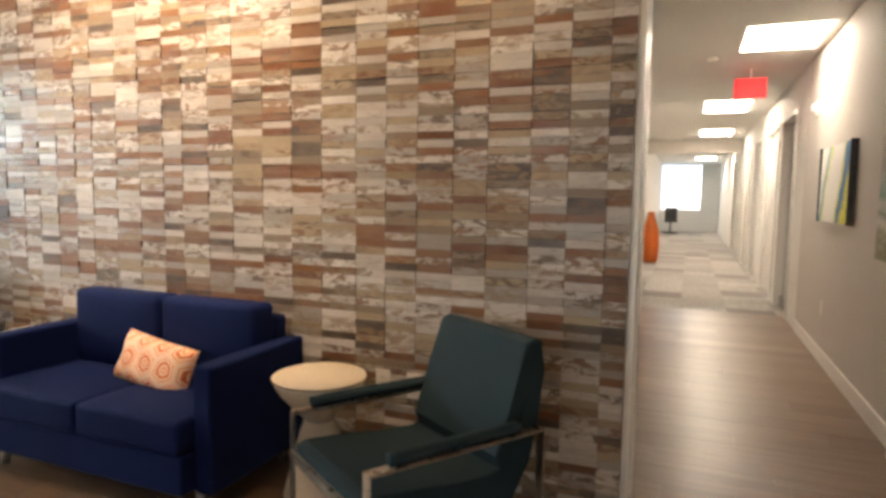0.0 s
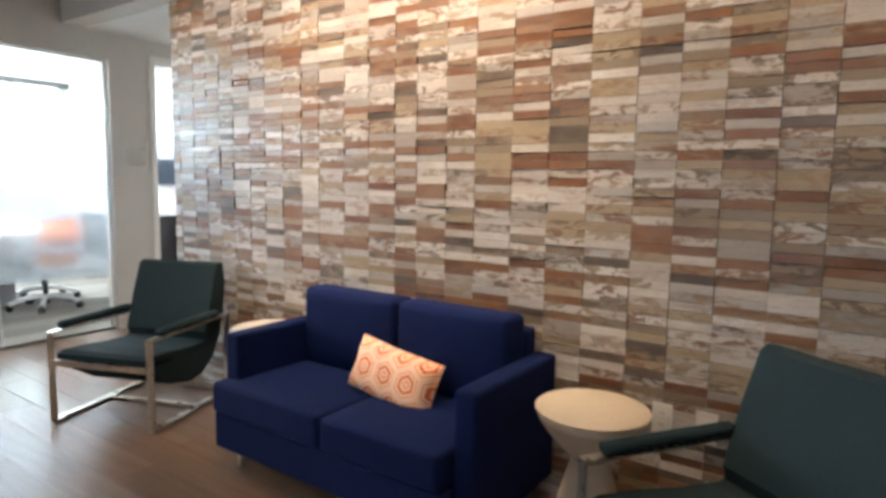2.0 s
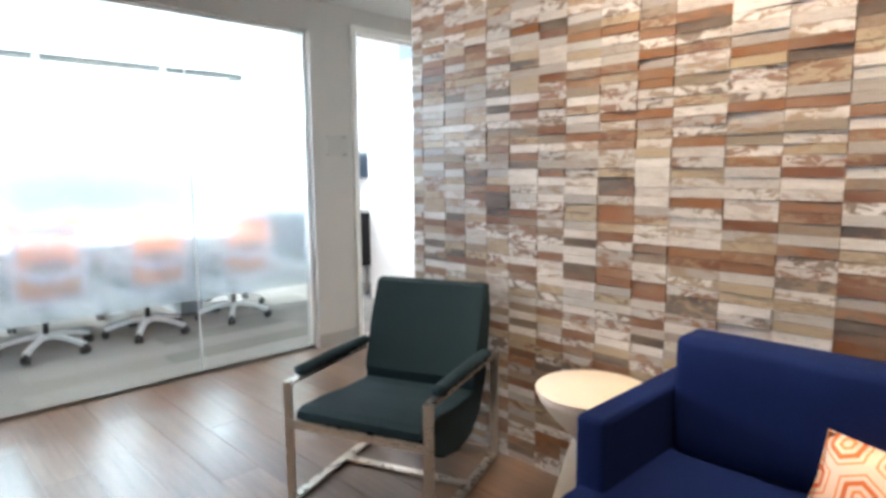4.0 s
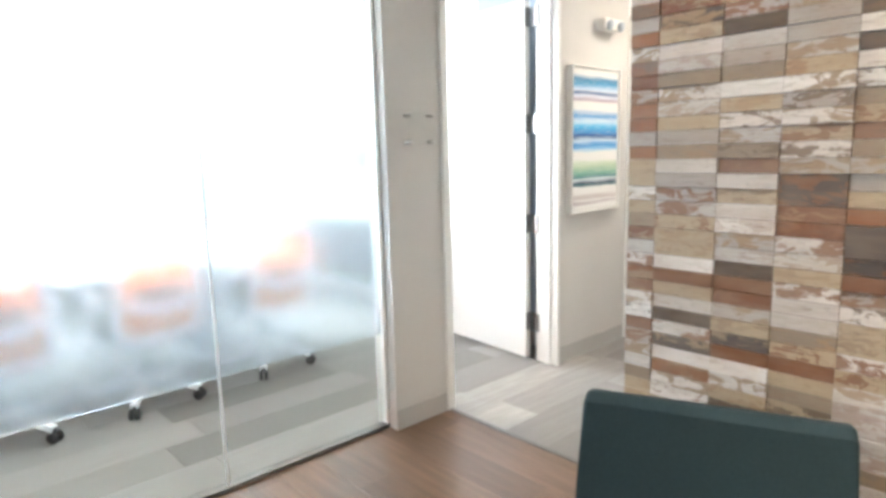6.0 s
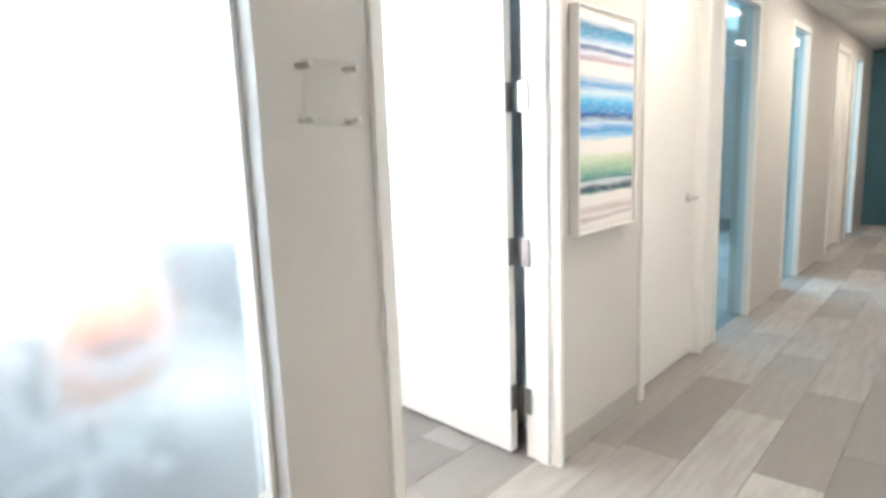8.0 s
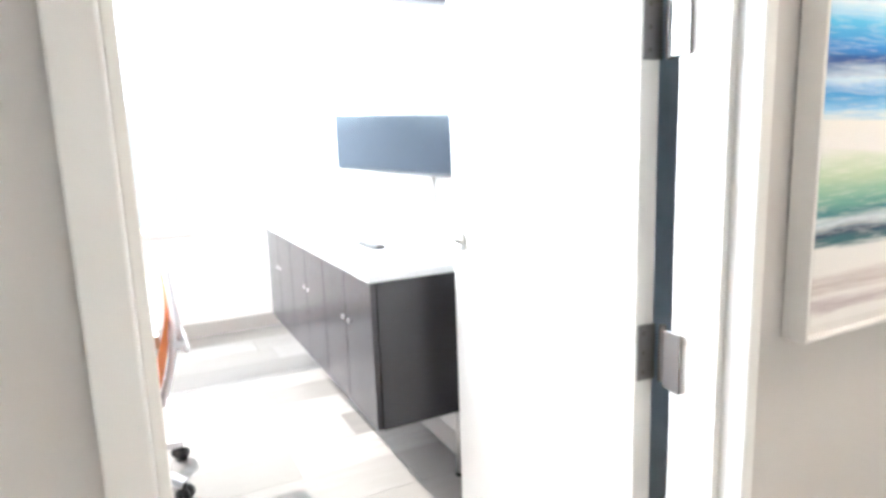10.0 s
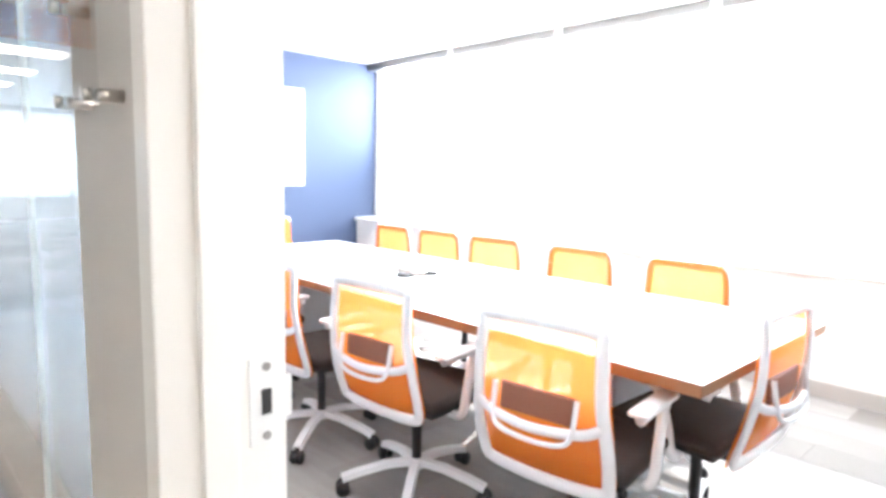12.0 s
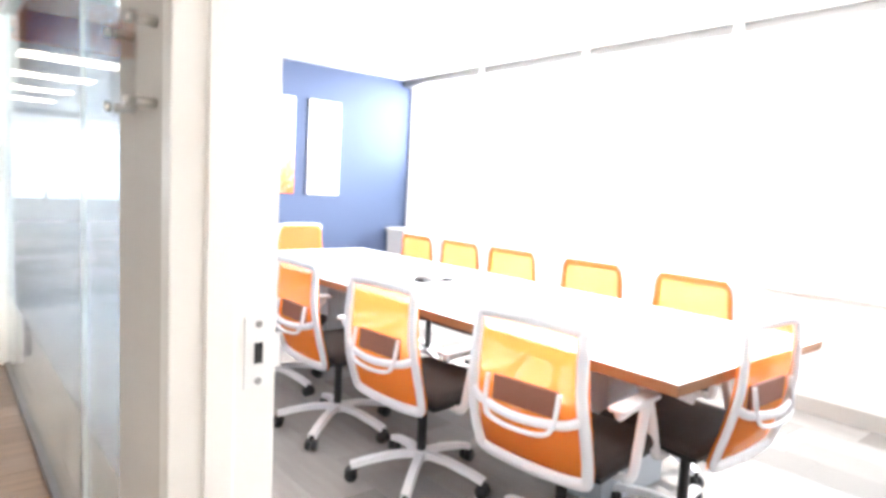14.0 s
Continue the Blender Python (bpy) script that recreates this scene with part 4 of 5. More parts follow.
def side_table(x, y, label):
    t = thing("side_table", pose(x, y, 0), label, "side table", "hourglass side tables")
    part("tabletop", lathe([(0.0005, 0.500), (0.192, 0.500), (0.197, 0.504), (0.198, 0.509), (0.196, 0.513), (0.0005, 0.514)], 56), PALE_OAK, t, "", True)
    part("bowl", lathe([(0.058, 0.325), (0.075, 0.345), (0.115, 0.385), (0.155, 0.43), (0.182, 0.47), (0.194, 0.4995)], 56), PALE_OAK, t, "", True)
    part("pedestal", lathe([(0.150, 0.0), (0.152, 0.006), (0.140, 0.05), (0.112, 0.16), (0.085, 0.26), (0.064, 0.3245)], 56), PALE_OAK, t, "", True)
    return t


side_table(-0.835, 3.715, "pale hourglass side table between sofa and lounge chair")
side_table(-2.615, 3.775, "pale hourglass side table beside the sofa's far arm")


def cover_plate(name, m, label, category, kind):
    pl = thing(name, m, label, category)
    part("plate", box((-0.036, -0.004, -0.058), (0.036, 0.001, 0.058), 0.002), PLATE_WHITE, pl)
    if kind == "outlet":
        for z in (-0.022, 0.022):
            f = part("receptacle", box((-0.017, -0.0065, z - 0.014), (0.017, -0.004, z + 0.014), 0.002), PLATE_WHITE, pl)
            for x in (-0.006, 0.006):
                part("slot", box((x - 0.001, -0.0072, z - 0.004), (x + 0.001, -0.0064, z + 0.006)), BLACK_PLASTIC, f)
    else:
        part("insert", box((-0.017, -0.0065, -0.034), (0.017, -0.004, 0.034), 0.002), PLATE_WHITE, pl)
    part("screw", rod((0, -0.0045, 0.0), (0, -0.0068, 0.0), 0.003, 8), NICKEL, pl)
    return pl


cover_plate("power_outlet", pose(-0.662, 3.962, 0.437), "white duplex outlet plate on the wood wall", "outlet", "outlet")
cover_plate("data_outlet", pose(-0.508, 3.962, 0.437), "white blank data plate on the wood wall", "outlet", "data")
cover_plate("power_outlet", pose(1.589, 7.19, 0.42, 0, 0, 90), "white outlet plate low on the corridor wall", "outlet", "outlet")

# ---- things on the west partition ----
def canvas_art(name, m, w, h, depth, face, label, margin=0.0, frame_mat=None, side=0.0):
    """A picture in the local x-z plane with its face to -y; m is at its centre."""
    a = thing(name, m, label, "painting")
    part("canvas", box((-w / 2 + margin + side, -depth * 0.8, -h / 2 + margin), (w / 2 - margin - side, 0.0, h / 2 - margin), 0.003), face, a)
    if frame_mat:
        for p, q in (((-w / 2, -depth, -h / 2), (-w / 2 + margin * 0.35, 0, h / 2)), ((w / 2 - margin * 0.35, -depth, -h / 2), (w / 2, 0, h / 2)),
                     ((-w / 2 + margin * 0.35, -depth, -h / 2), (w / 2 - margin * 0.35, 0, -h / 2 + margin * 0.35)), ((-w / 2 + margin * 0.35, -depth, h / 2 - margin * 0.35), (w / 2 - margin * 0.35, 0, h / 2))):
            part("frame", box(p, q, 0.002), frame_mat, a, "white box frame")
        part("mat_board", box((-w / 2 + margin * 0.35, -depth * 0.7, -h / 2 + margin * 0.35), (w / 2 - margin * 0.35, -0.002, h / 2 - margin * 0.35)), PLATE_WHITE, a)
    return a


art = canvas_art("framed_painting", pose(WX - 0.012, 5.95, 1.39, 0, 0, 90), 0.53, 0.89, 0.045, ART_SEA, "white-framed seascape of blue and green watercolour bands", 0.022, TRIM_WHITE, 0.0)


def sign_holder():
    s = thing("sign_holder", pose(WX + 0.002, 4.483, 1.450, 0, 0, 90), "clear acrylic room sign on four nickel standoffs", "sign")
    part("plate", box((-0.083, -0.036, -0.076), (0.083, -0.030, 0.076), 0.001), ACRYLIC, s).visible_shadow = False
    for x in (-0.070, 0.070):
        for z in (-0.062, 0.062):
            p = part("standoff", rod((x, 0.0, z), (x, -0.030, z), 0.008, 16), NICKEL, s, "satin nickel standoff pin", True)
            part("cap", rod((x, -0.0362, z), (x, -0.046, z), 0.0085, 16), NICKEL, p, "", True)
    return s


sign_holder()
det = thing("emergency_light", pose(-5.165, 6.08, 2.10), "small white emergency light above the painting", "emergency light")
part("body", box((-0.045, -0.11, -0.035), (0.03, 0.11, 0.035), 0.015, 3), PLATE_WHITE, det)
for yy in (-0.06, 0.06):
    part("lens", rod((0.028, yy, -0.005), (0.045, yy, -0.012), 0.03, 18), GREY_PLASTIC, det, "", True)

# ---- meeting room ----
def meeting_table():
    x0, x1, y0, y1 = -7.735, -6.598, 1.20, 4.712
    cx, cy = (x0 + x1) / 2, (y0 + y1) / 2
    t = thing("meeting_table", pose(cx, cy, 0), "long white meeting table with walnut edge on grey panel legs", "table")
    w, l = (x1 - x0) / 2, (y1 - y0) / 2
    part("tabletop", box((-w + 0.002, -l + 0.002, 0.712), (w - 0.002, l - 0.002, 0.742), 0.003), WHITE_LAM, t)
    for a, b in (((-w, -l, 0.708), (-w + 0.002, l, 0.740)), ((w - 0.002, -l, 0.708), (w, l, 0.740)), ((-w, -l, 0.708), (w, -l + 0.002, 0.740)), ((-w, l - 0.002, 0.708), (w, l, 0.740))):
        part("edge_band", box(a, b), TABLE_EDGE, t, "walnut brown edge band")
    part("underside", box((-w + 0.004, -l + 0.004, 0.700), (w - 0.004, l - 0.004, 0.7115)), TABLE_EDGE, t)
    for y in (-1.15, 1.15):
        part("leg_panel", box((-0.30, y - 0.10, 0.0), (0.16, y + 0.10, 0.70), 0.006), GREY_PLASTIC, t, "light grey panel leg")
    part("modesty_rail", box((-0.10, -1.05, 0.56), (-0.06, 1.05, 0.70), 0.003), GREY_PLASTIC, t)
    part("grommet", box((-0.12, -0.40, 0.742), (0.12, -0.24, 0.746), 0.002), NICKEL, t)
    return t


meeting_table()


def conference_phone():
    ph = thing("conference_phone", pose(-7.16, 2.83, 0.743, 0, 0, 20), "low black and silver conference phone on the table", "phone")
    for k in range(3):
        a = radians(120 * k)
        part("foot", box((0.02, -0.035, 0.0), (0.135, 0.035, 0.022), 0.012, 3), BLACK_PLASTIC, ph).rotation_euler[2] = a
    part("hub", lathe([(0.085, 0.012), (0.082, 0.034), (0.055, 0.048), (0.0005, 0.052)], 32), NICKEL, ph, "", True)
    return ph


conference_phone()


def task_chair(label):
    """Mesh-back office chair on a five-star base; it faces +y."""
    ch = thing("task_chair", pose(0, 0, 0), label, "office chair", "chairs round the meeting table")
    for k in range(5):
        a = radians(72 * k + 18)
        ca, sa = math.cos(a), math.sin(a)
        leg = part("base_leg", sweep([(0.03 * ca, 0.03 * sa, 0.118), (0.13 * ca, 0.13 * sa, 0.112), (0.24 * ca, 0.24 * sa, 0.088), (0.305 * ca, 0.305 * sa, 0.068)], [(-0.021, -0.012), (0.021, -0.012), (0.017, 0.014), (-0.017, 0.014)], False, (-sa, ca, 0)), WHITE_PLASTIC, ch, "white nylon base leg")
        part("caster_stem", rod((0.30 * ca, 0.30 * sa, 0.045), (0.30 * ca, 0.30 * sa, 0.072), 0.012, 10), BLACK_PLASTIC, leg)
        for o in (-0.016, 0.016):
            cx, cy = 0.303 * ca - o * sa, 0.303 * sa + o * ca
            part("caster", rod((cx + sa * 0.009, cy - ca * 0.009, 0.028), (cx - sa * 0.009, cy + ca * 0.009, 0.028), 0.028, 16), BLACK_PLASTIC, leg, "black twin caster", True)
    part("hub", rod((0, 0, 0.095), (0, 0, 0.135), 0.038, 20), WHITE_PLASTIC, ch, "", True)
    part("gas_lift", rod((0, 0, 0.13), (0, 0, 0.36), 0.020, 16), BLACK_PLASTIC, ch, "black gas lift", True)
    part("mechanism", box((-0.08, -0.14, 0.355), (0.08, 0.10, 0.40), 0.012), BLACK_PLASTIC, ch)
    part("seat_pan", box((-0.225, -0.155, 0.40), (0.225, 0.235, 0.418), 0.008), BLACK_PLASTIC, ch)
    part("seat", puffed((-0.235, -0.165, 0.418), (0.235, 0.245, 0.468), 0.022, 0.010, 2), SEAT_GREY, ch, "charcoal seat cushion", True)
    # back frame: a rounded loop, leaning back and dished
    def B(u, z):
        u = u * 0.93
        return (u, -0.215 - 0.10 * (z - 0.45) - 0.035 * math.sin((z - 0.42) / 0.5 * math.pi) + 0.10 * u * u * 4 * 0.25, z)
    loop = [B(-0.198, 0.405), B(0.0, 0.392), B(0.198, 0.405), B(0.228, 0.45), B(0.232, 0.56), B(0.218, 0.70), B(0.210, 0.855), B(0.196, 0.886), B(0.0, 0.892), B(-0.196, 0.886), B(-0.210, 0.855), B(-0.218, 0.70), B(-0.232, 0.56), B(-0.228, 0.45)]
    fr = part("back_frame", sweep(smooth_path(loop, 4, True), ring_profile(0.012, 0.021, 8), True, (0, 1, 0)), WHITE_PLASTIC, ch, "white nylon back frame", True)
    bm = bmesh.new()
    N, M = 10, 14
    rows = []
    for j in range(M + 1):
        z = 0.388 + 0.512 * j / M
        half = 0.246 - 0.026 * max(0, (z - 0.6) / 0.3) - (0.030 if j in (0, M) else 0.006 if j in (1, M - 1) else 0)
        rows.append([bm.verts.new(Vector(B(half * (2 * i / N - 1), z)) + Vector((0, 0.018, 0))) for i in range(N + 1)])
    for r, q in zip(rows, rows[1:]):
        for i in range(N):
            bm.faces.new((r[i], r[i + 1], q[i + 1], q[i]))
    bmesh.ops.solidify(bm, geom=list(bm.faces), thickness=0.003)
    part("back_mesh", bm, ORANGE_MESH, ch, "orange mesh back panel", True)
    part("cross_bow", sweep(smooth_path([B(-0.222, 0.625), (-0.15, -0.285, 0.600), (0, -0.305, 0.588), (0.15, -0.285, 0.600), B(0.222, 0.625)], 5), ring_profile(0.016, 0.010, 8), False, (0, 0, 1)), WHITE_PLASTIC, fr, "", True)
    part("lumbar_bow", sweep(smooth_path([(-0.135, -0.280, 0.690), (-0.130, -0.296, 0.598), (-0.10, -0.305, 0.562), (0, -0.310, 0.552), (0.10, -0.305, 0.562), (0.130, -0.296, 0.598), (0.135, -0.280, 0.690)], 5), ring_profile(0.009, 0.008, 8), False, (0, 1, 0)), WHITE_PLASTIC, fr, "", True)
    part("lumbar_pad", puffed((-0.125, -0.270, 0.605), (0.125, -0.256, 0.690), 0.006, 0.002, 1), LUMBAR, ch, "brown lumbar pad behind the mesh")
    part("spine", sweep(smooth_path([(0, -0.10, 0.385), (0, -0.17, 0.372), (0, -0.215, 0.392)], 5), ring_profile(0.022, 0.012, 8), False, (1, 0, 0)), WHITE_PLASTIC, ch, "", True)
    for s in (-1, 1):
        x = s * 0.262
        arm = part("armrest", sweep(smooth_path([(s * 0.20, -0.03, 0.395), (x, -0.03, 0.40), (x + s * 0.008, -0.01, 0.50), (x + s * 0.004, 0.02, 0.60), (x, 0.05, 0.632), (x, -0.06, 0.640), (x, -0.145, 0.632)], 5), ring_profile(0.017, 0.020, 8), False, (s, 0.01, 0.02)), WHITE_PLASTIC, ch, "white nylon loop armrest", True)
        part("arm_cap", box((x - 0.032, -0.165, 0.640), (x + 0.032, 0.085, 0.660), 0.009, 3), WHITE_PLASTIC, arm)
    return ch


# near side faces west, far side faces east
first = task_chair("orange mesh-back task chair with white frame at the table")
first.matrix_world = pose(-6.60, 4.315, 0, 0, 0, 97)
for x, y, r in ((-6.553, 3.577, 95), (-6.535, 2.88, 91), (-6.54, 2.08, 90), (-7.63, 4.05, -91), (-7.63, 3.43, -90), (-7.64, 2.78, -88), (-7.64, 2.24, -91), (-7.62, 1.74, -93)):
    copy_thing(first, pose(x, y, 0, 0, 0, r))
tagged(copy_thing(first, pose(-7.42, 0.93, 0, 0, 0, 3)), "orange mesh-back task chair at the table's far head")
tagged(copy_thing(first, pose(-7.10, 4.50, 0, 0, 0, 179)), "orange mesh-back task chair turned at the table's near head")


def credenza():
    x0, x1, y0, y1 = -8.25, -6.45, 5.365, 5.795
    c = thing("credenza", pose((x0 + x1) / 2, (y0 + y1) / 2, 0), "charcoal laminate credenza with a white top", "credenza")
    w, d = (x1 - x0) / 2, (y1 - y0) / 2
    part("body", box((-w + 0.004, -d + 0.022, 0.315), (w - 0.004, d, 0.852), 0.002), DARK_LAM, c)
    part("top", box((-w - 0.012, -d - 0.012, 0.853), (w + 0.012, d, 0.885), 0.004), WHITE_LAM, c, "white laminate top")
    n = 6
    for i in range(n):
        a = -w + 0.006 + i * (2 * w - 0.012) / n
        dr = part("door", box((a + 0.002, -d, 0.318), (a + (2 * w - 0.012) / n - 0.002, -d + 0.020, 0.850), 0.002), DARK_LAM, c)
        kx = a + ((2 * w - 0.012) / n - 0.032 if i % 2 == 0 else 0.032)
        part("lock", rod((kx, -d, 0.655), (kx, -d - 0.006, 0.655), 0.009, 14), NICKEL, dr, "round nickel lock")
    for x in (-w + 0.10, w - 0.10):
        for y in (d - 0.06,):
            lg = part("leg", rod((x, y, 0.012), (x, y, 0.315), 0.016, 14), NICKEL, c, "slim satin metal leg", True)
            part("glide", rod((x, y, 0.0), (x, y, 0.012), 0.020, 14), BLACK_PLASTIC, lg)
    return c


credenza()
rem = thing("remote_control", pose(-6.97, 5.56, 0.886, 0, 0, 8), "slim black remote control on the credenza", "remote")
part("shell", box((-0.09, -0.021, 0), (0.09, 0.021, 0.016), 0.006, 3), BLACK_PLASTIC, rem)
for k in range(5):
    part("button", rod((-0.06 + 0.028 * k, 0, 0.016), (-0.06 + 0.028 * k, 0, 0.0175), 0.005, 8), GREY_PLASTIC, rem)


def television():
    tv = thing("television", pose(-6.855, 5.64, 1.60), "large black flat television on a wall mount", "television")
    part("panel", box((-0.735, -0.012, -0.408), (0.735, 0.045, 0.408), 0.006), BLACK_PLASTIC, tv)
    part("screen", box((-0.726, -0.0155, -0.396), (0.726, -0.012, 0.400)), SCREEN, tv, "dark glossy screen")
    part("mount", box((-0.20, 0.045, -0.18), (0.20, 0.16, 0.18), 0.004), STEEL_DARK, tv)
    part("cable_cover", box((-0.035, 0.145, -0.715), (0.035, 0.159, -0.18), 0.004), PLATE_WHITE, tv, "white cable cover below the screen")
    return tv


television()
canvas_art("canvas_print", pose(-8.22, ROOM_Y0 + 0.004, 1.65, 0, 0, 180), 0.38, 1.01, 0.04, ART_BLUE_B, "tall narrow white and blue abstract canvas")
canvas_art("canvas_print", pose(-7.68, ROOM_Y0 + 0.004, 1.65, 0, 0, 180), 0.38, 1.01, 0.04, ART_BLUE_A, "tall narrow orange and white abstract canvas")

# ---- lights that can be seen ----
def ceiling_panel(x, y, z, w, l, material, label="recessed white led ceiling panel, lit"):
    c = thing("ceiling_light", pose(x, y, z), label, "ceiling light", "recessed ceiling panels")
    part("diffuser", box((-w / 2, -l / 2, -0.004), (w / 2, l / 2, 0.0)), material, c, "glowing diffuser")
    for a, b in (((-w / 2 - 0.02, -l / 2 - 0.02, -0.007), (w / 2 + 0.02, -l / 2, 0.0)), ((-w / 2 - 0.02, l / 2, -0.007), (w / 2 + 0.02, l / 2 + 0.02, 0.0)), ((-w / 2 - 0.02, -l / 2, -0.007), (-w / 2, l / 2, 0.0)), ((w / 2, -l / 2, -0.007), (w / 2 + 0.02, l / 2, 0.0))):
        part("frame", box(a, b, 0.001), TRIM_WHITE, c)
    return c


for y in (7.35, 11.35, 15.1, 19.5, 23.5):
    ceiling_panel(1.22 if y < 8 else 1.0, y, CEIL_C - 0.001, 0.58, 0.85 if y < 8 else 1.15, LIGHT_PANEL)
for y in (6.4, 9.2, 12.0):
    ceiling_panel(-4.5, y, 2.419, 0.58, 1.15, DIM_PANEL)
for x, y in ((-6.3, 0.9), (-6.3, 3.3), (-8.2, 1.5), (-8.2, 4.0)):
    ceiling_panel(x, y, 2.529, 0.58, 1.15, CONF_PANEL)
for y in (-3.6, -5.6, -7.6, -9.6):
    ceiling_panel(-4.2, y, 2.659, 1.15, 0.58, SOUTH_PANEL)
    ceiling_panel(-1.2, y, 2.659, 1.15, 0.58, SOUTH_PANEL)
for wx in (-3.15, -1.95, -0.75, 0.25):
    d = thing("downlight", pose(wx, 3.25, CEIL_L - 0.001), "small round recessed wall-washer downlight, lit", "ceiling light", "wall washers")
    part("trim", lathe([(0.048, -0.006), (0.075, -0.008), (0.08, 0.0), (0.048, 0.0)], 28), TRIM_WHITE, d, "", True)
    part("lens", lathe([(0.0005, -0.003), (0.047, -0.003), (0.047, 0.0)], 24), DOWNLIGHT, d)


for lx, ly in ((-3.6, 1.7), (-1.6, 1.9), (0.9, 1.2), (0.95, 3.3)):
    d = thing("downlight", pose(lx, ly, CEIL_L - 0.001), "round recessed warm ceiling downlight, lit", "ceiling light", "lobby downlights")
    part("trim", lathe([(0.068, -0.006), (0.095, -0.008), (0.10, 0.0), (0.068, 0.0)], 28), TRIM_WHITE, d, "", True)
    part("lens", lathe([(0.0005, -0.003), (0.067, -0.003), (0.067, 0.0)], 24), DOWNLIGHT, d)


def exit_sign():
    s = thing("exit_sign", pose(1.09, 8.6, 2.405), "red illuminated exit sign hanging from the corridor ceiling", "sign")
    part("housing", box((-0.150, 0.0, -0.10), (0.150, 0.035, 0.10), 0.006), EXIT_RED, s)
    part("hanger", rod((0, 0.018, 0.10), (0, 0.018, 0.194), 0.012, 12), TRIM_WHITE, s)
    part("canopy", box((-0.06, -0.02, 0.186), (0.06, 0.055, 0.1945), 0.004), TRIM_WHITE, s)
    return s


exit_sign()
hall = canvas_art("framed_print", pose(1.588, 6.87, 1.40, 0, 0, -90), 1.02, 0.57, 0.04, ART_HALL, "white abstract print with blue and yellow strokes", 0.0)
for s_ in (-0.512, 0.512):
    part("frame_side", box((s_ - 0.006, -0.045, -0.29), (s_ + 0.006, 0.0, 0.29), 0.002), DARK_LAM, hall, "thin dark frame edge")
canvas_art("canvas_print", pose(1.588, 5.54, 1.375, 0, 0, -90), 0.33, 0.85, 0.03, ART_TALL, "tall narrow grey and teal abstract canvas")
st = thing("fire_strobe", pose(1.586, 7.85, 2.08), "small white fire alarm strobe on the corridor wall", "alarm")
part("base", box((-0.03, -0.05, -0.06), (0.002, 0.05, 0.06), 0.008, 3), PLATE_WHITE, st)
part("lens", box((-0.06, -0.03, -0.02), (-0.03, 0.03, 0.035), 0.01, 3), PLATE_WHITE, st)
sm = thing("smoke_detector", pose(0.72, 8.0, CEIL_C - 0.001), "small white ceiling smoke detector", "detector")
part("body", lathe([(0.03, -0.035), (0.05, -0.028), (0.055, 0.0)], 24), PLATE_WHITE, sm, "", True)
bn = thing("floor_vase", pose(-0.12, 14.4, 0), "tall orange enamel floor vase in the corridor", "vase")
part("body", lathe([(0.12, 0.0), (0.15, 0.05), (0.17, 0.35), (0.15, 0.65), (0.09, 0.85), (0.06, 0.95), (0.07, 1.0)], 32), ORANGE_BIN, bn, "", True)
ds = thing("desk_chair", pose(-0.05, 25.6, 0), "dark swivel chair before the far window", "office chair")
part("backrest", box((-0.22, -0.03, 0.5), (0.22, 0.03, 0.95), 0.03, 3), BLACK_PLASTIC, ds)
part("seat", box((-0.23, -0.45, 0.42), (0.23, 0.0, 0.50), 0.03, 3), BLACK_PLASTIC, ds)
part("column", rod((0, -0.22, 0.05), (0, -0.22, 0.42), 0.025), BLACK_PLASTIC, ds)
part("base", box((-0.25, -0.25, 0.0), (0.25, -0.19, 0.05), 0.01), BLACK_PLASTIC, ds)
ec = thing("desk_chair", pose(-4.55, 13.55, 0, 0, 0, 180), "black upholstered armchair at the end of the carpeted corridor", "office chair")
part("backrest", box((-0.26, -0.30, 0.42), (0.26, -0.20, 0.98), 0.04, 3), BLACK_PLASTIC, ec)
part("seat", box((-0.27, -0.24, 0.38), (0.27, 0.28, 0.48), 0.03, 3), BLACK_PLASTIC, ec)
for sx in (-0.24, 0.24):
    part("armrest", box((sx - 0.03, -0.22, 0.58), (sx + 0.03, 0.20, 0.62), 0.012, 3), BLACK_PLASTIC, ec)
    part("arm_post", box((sx - 0.02, 0.08, 0.44), (sx + 0.02, 0.13, 0.585), 0.006), BLACK_PLASTIC, ec)
    for sy in (-0.24, 0.24):
        part("leg", rod((sx, sy, 0.0), (sx, sy, 0.39), 0.018), BLACK_PLASTIC, ec)
dome = thing("dome_camera", pose(-4.98, -2.189, 2.66), "small black round sensor on the orange bulkhead", "sensor")
part("dome", rod((0, 0.0, 0), (0, 0.03, 0), 0.035, 20), BLACK_PLASTIC, dome, "", True)


# ---- pieces: wood strips, floor planks, carpet planks ----
rng = random.Random(7)
STRIP_H = 0.0335
UNIT_CACHE = {}


def unit_strip(w, n):
    """A strip w wide and n courses high, with a chipped front edge; shared between alike pieces."""
    key = (w, n)
    if key not in UNIT_CACHE:
        UNIT_CACHE[key] = mesh_of(box((-w / 2 + 0.0003, 0.0, 0.0003), (w / 2 - 0.0003, 0.03, n * STRIP_H - 0.0003), 0.0009, 1), "strip", STRIP_OBJ)
    return UNIT_CACHE[key]


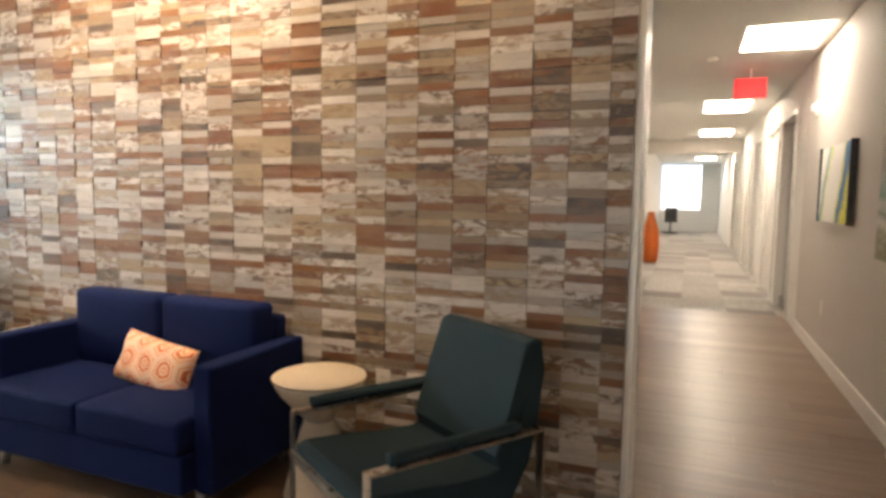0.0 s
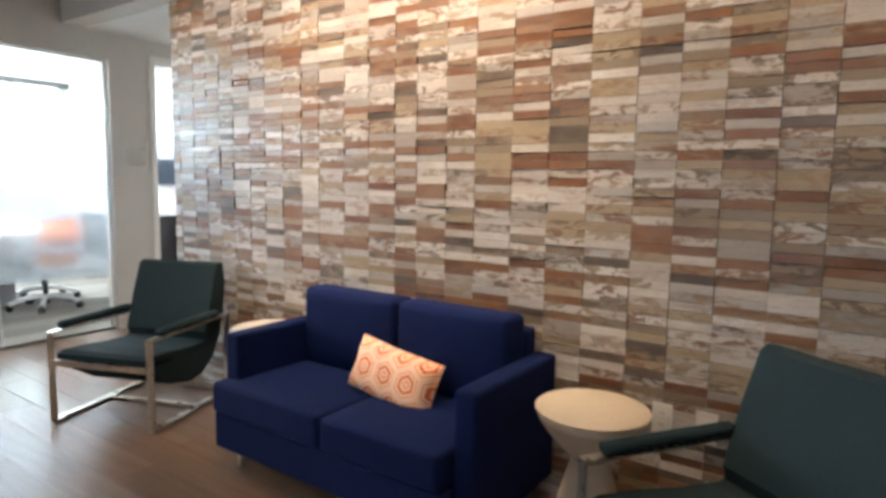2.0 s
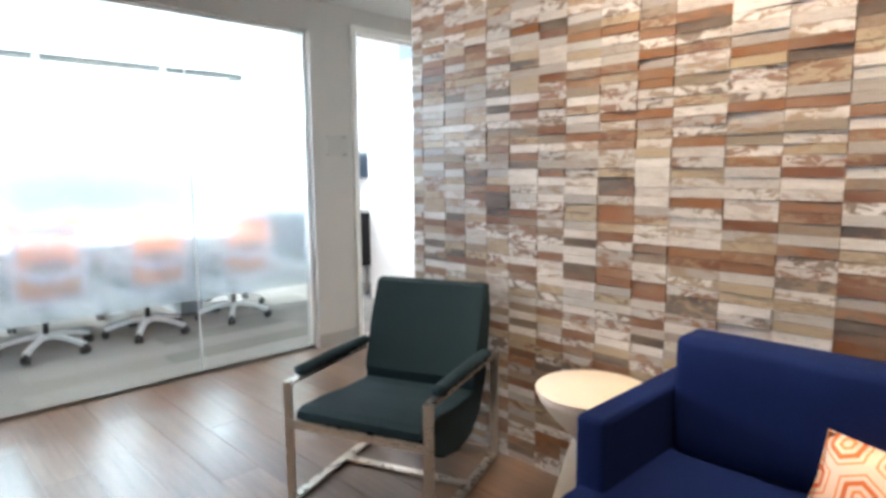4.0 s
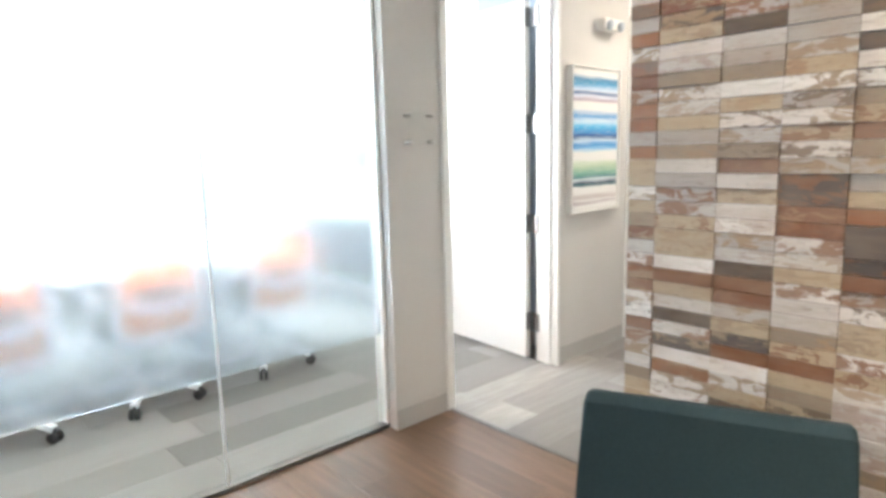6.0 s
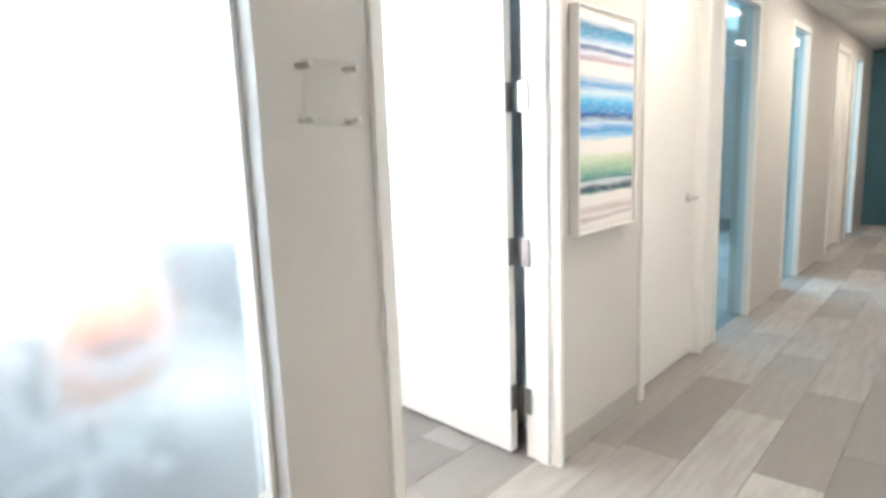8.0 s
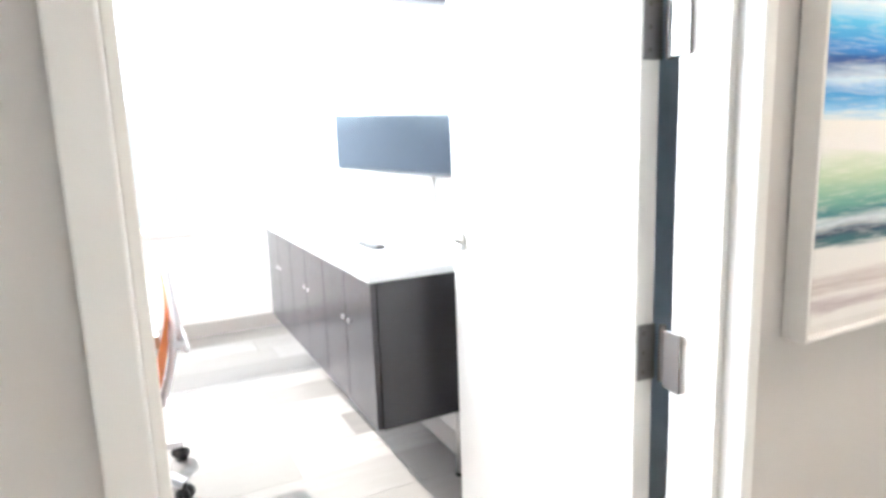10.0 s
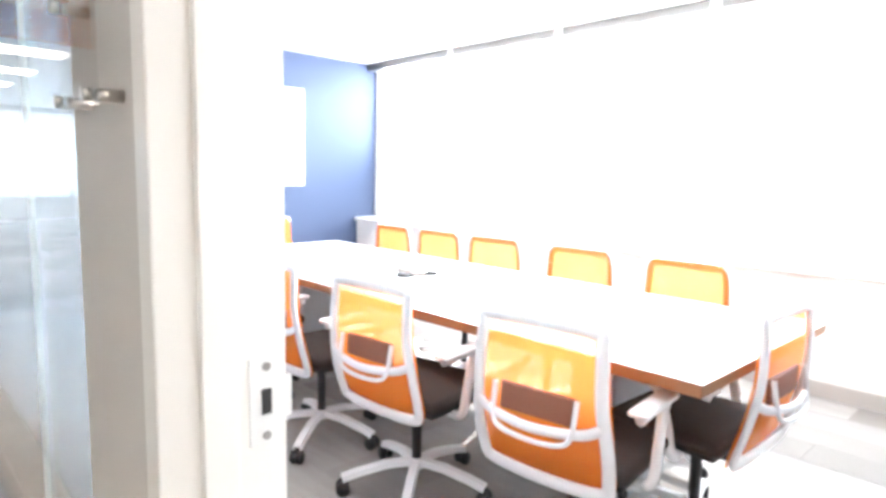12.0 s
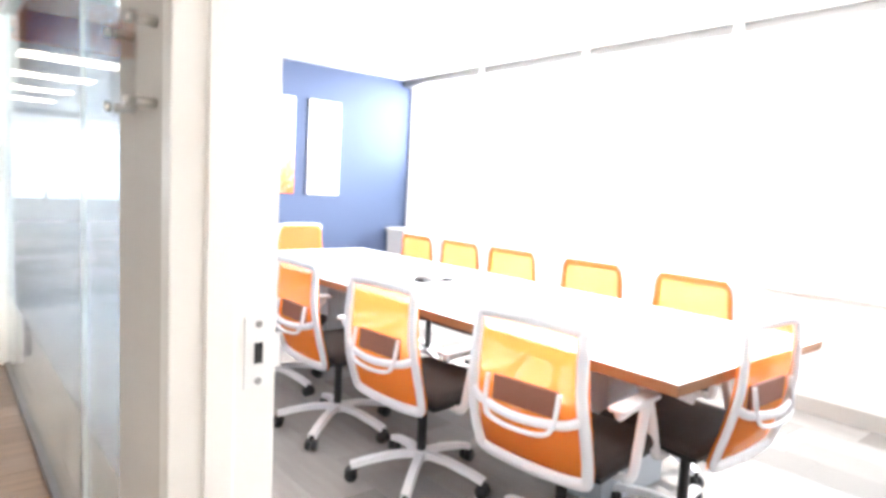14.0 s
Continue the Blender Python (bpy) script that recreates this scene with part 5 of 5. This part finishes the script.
wood = tagged(new("wall_wood"), kind="structure")
rest_v, rest_f, made_strips = [], [], 0
xw = -3.787
first_col = True
while xw < 0.37 - 0.02:
    w = 0.075 if first_col else rng.choice((0.13, 0.15, 0.15, 0.165, 0.18))
    first_col = False
    w = min(w, 0.37 - xw)
    if 0.37 - (xw + w) < 0.06:
        w = 0.37 - xw
    z = 0.0
    while z < 2.365:
        n = 2 if rng.random() < 0.05 else 1
        if z + n * STRIP_H > 2.372:
            n = 1
        proud = rng.choice((0.0, 0.0, 0.001, 0.001, 0.002, 0.003, 0.005))
        cx = xw + w / 2
        if made_strips < 300 and cx < -3.0:
            ob = new("strip", unit_strip(round(w, 4), n))
            ob.location = (cx, 3.985 - proud, z)
            ob.parent = wood
            made_strips += 1
        else:
            b = len(rest_v)
            x0, x1, z0, z1 = cx - w / 2 + 0.0003, cx + w / 2 - 0.0003, z + 0.0003, z + n * STRIP_H - 0.0003
            y0, e = 3.985 - proud, 0.0009
            tilt = rng.uniform(-0.0035, 0.0035)
            rest_v += [(x0, 4.0, z0), (x1, 4.0, z0), (x1, 4.0, z1), (x0, 4.0, z1),
                       (x0, y0 + e, z0), (x1, y0 + e, z0), (x1, y0 + e, z1), (x0, y0 + e, z1),
                       (x0 + e, y0 + tilt, z0 + e), (x1 - e, y0 - tilt, z0 + e), (x1 - e, y0 - tilt, z1 - e), (x0 + e, y0 + tilt, z1 - e)]
            for q in ((0, 1, 5, 4), (1, 2, 6, 5), (2, 3, 7, 6), (3, 0, 4, 7), (4, 5, 9, 8), (5, 6, 10, 9), (6, 7, 11, 10), (7, 4, 8, 11), (8, 9, 10, 11)):
                rest_f.append(tuple(b + k for k in q))
        z += n * STRIP_H
    xw += w
me = bpy.data.meshes.new("strips")
me.from_pydata(rest_v, [], rest_f)
me.materials.append(STRIP_ISL)
rest = tagged(new("strips", me), kind="stuff")
rest.parent = wood


def plank_field(name, parent, x0, x1, y0, y1, wide, long, along_x, obj_mat, isl_mat, near, limit, seed):
    """Staggered planks: those within the near rectangle are pieces of their own, the rest one joined part."""
    r = random.Random(seed)
    unit = mesh_of(box((0.0, 0.0, -0.008), (1.0, 1.0, 0.0), 0.0), name, obj_mat)
    v, f, count = [], [], 0
    a0, a1, b0, b1 = (x0, x1, y0, y1) if along_x else (y0, y1, x0, x1)
    b = b0
    while b < b1 - 0.001:
        bw = min(wide, b1 - b)
        a = a0 - r.uniform(0, long)
        while a < a1 - 0.001:
            s, e = max(a, a0), min(a + long, a1)
            a += long
            if e - s < 0.01:
                continue
            px, py, sx, sy = (s, b, e - s, bw) if along_x else (b, s, bw, e - s)
            g = 0.0008
            cx, cy = px + sx / 2, py + sy / 2
            dz = r.uniform(0, 0.0006)
            if count < limit and near[0] < cx < near[1] and near[2] < cy < near[3]:
                ob = new(name, unit)
                ob.parent = parent
                ob.location = (px + g, py + g, dz)
                ob.scale = (sx - 2 * g, sy - 2 * g, 1)
                count += 1
            else:
                k = len(v)
                X0, X1, Y0, Y1 = px + g, px + sx - g, py + g, py + sy - g
                v += [(X0, Y0, -0.008), (X1, Y0, -0.008), (X1, Y1, -0.008), (X0, Y1, -0.008), (X0, Y0, dz), (X1, Y0, dz), (X1, Y1, dz), (X0, Y1, dz)]
                for q in ((4, 5, 6, 7), (0, 1, 5, 4), (1, 2, 6, 5), (2, 3, 7, 6), (3, 0, 4, 7)):
                    f.append(tuple(k + j for j in q))
        b += bw
    if v:
        m = bpy.data.meshes.new(name + "s")
        m.from_pydata(v, [], f)
        m.materials.append(isl_mat)
        ob = tagged(new(name + "s", m), kind="stuff")
        ob.parent = parent


lobby_floor = tagged(new("floor_lobby"), kind="structure")
plank_field("plank", lobby_floor, GX, 1.62, -1.0, 4.65, 0.18, 1.22, True, PLANK_OBJ, PLANK_ISL, (-5.4, 1.7, 1.2, 4.7), 150, 3)
plank_field("plank", lobby_floor, -0.47, 1.62, 4.65, 9.13, 0.18, 1.22, True, PLANK_OBJ, PLANK_ISL, (-0.5, 1.7, 4.6, 9.2), 60, 4)
meeting_floor = tagged(new("floor_meeting_room"), kind="structure")
plank_field("carpet_plank", meeting_floor, -9.34, GX - 0.024, ROOM_Y0, ROOM_Y1, 0.25, 1.0, False, ROOM_CARPET_OBJ, ROOM_CARPET_ISL, (-7.6, -5.2, -0.5, 5.9), 150, 5)
west_floor = tagged(new("floor_west_corridor"), kind="structure")
plank_field("carpet_plank", west_floor, -5.324, -3.785, 4.65, 14.05, 0.25, 1.0, False, CARPET_OBJ, CARPET_ISL, (-5.4, -3.6, 4.6, 8.4), 60, 6)
plank_field("carpet_plank", west_floor, -7.3, -5.33, 6.0, 14.05, 0.25, 1.0, False, CARPET_OBJ, CARPET_ISL, (0, 0, 0, 0), 0, 8)
far_floor = tagged(new("floor_carpets"), kind="structure")
plank_field("carpet_plank", far_floor, -0.47, 1.62, 9.13, 27.0, 0.5, 0.5, False, CARPET_OBJ, CARPET_ISL, (0, 0, 0, 0), 0, 9)
plank_field("carpet_plank", far_floor, -5.30, 1.62, -12.0, -1.0, 0.5, 0.5, True, CARPET_OBJ, CARPET_ISL, (0, 0, 0, 0), 0, 10)
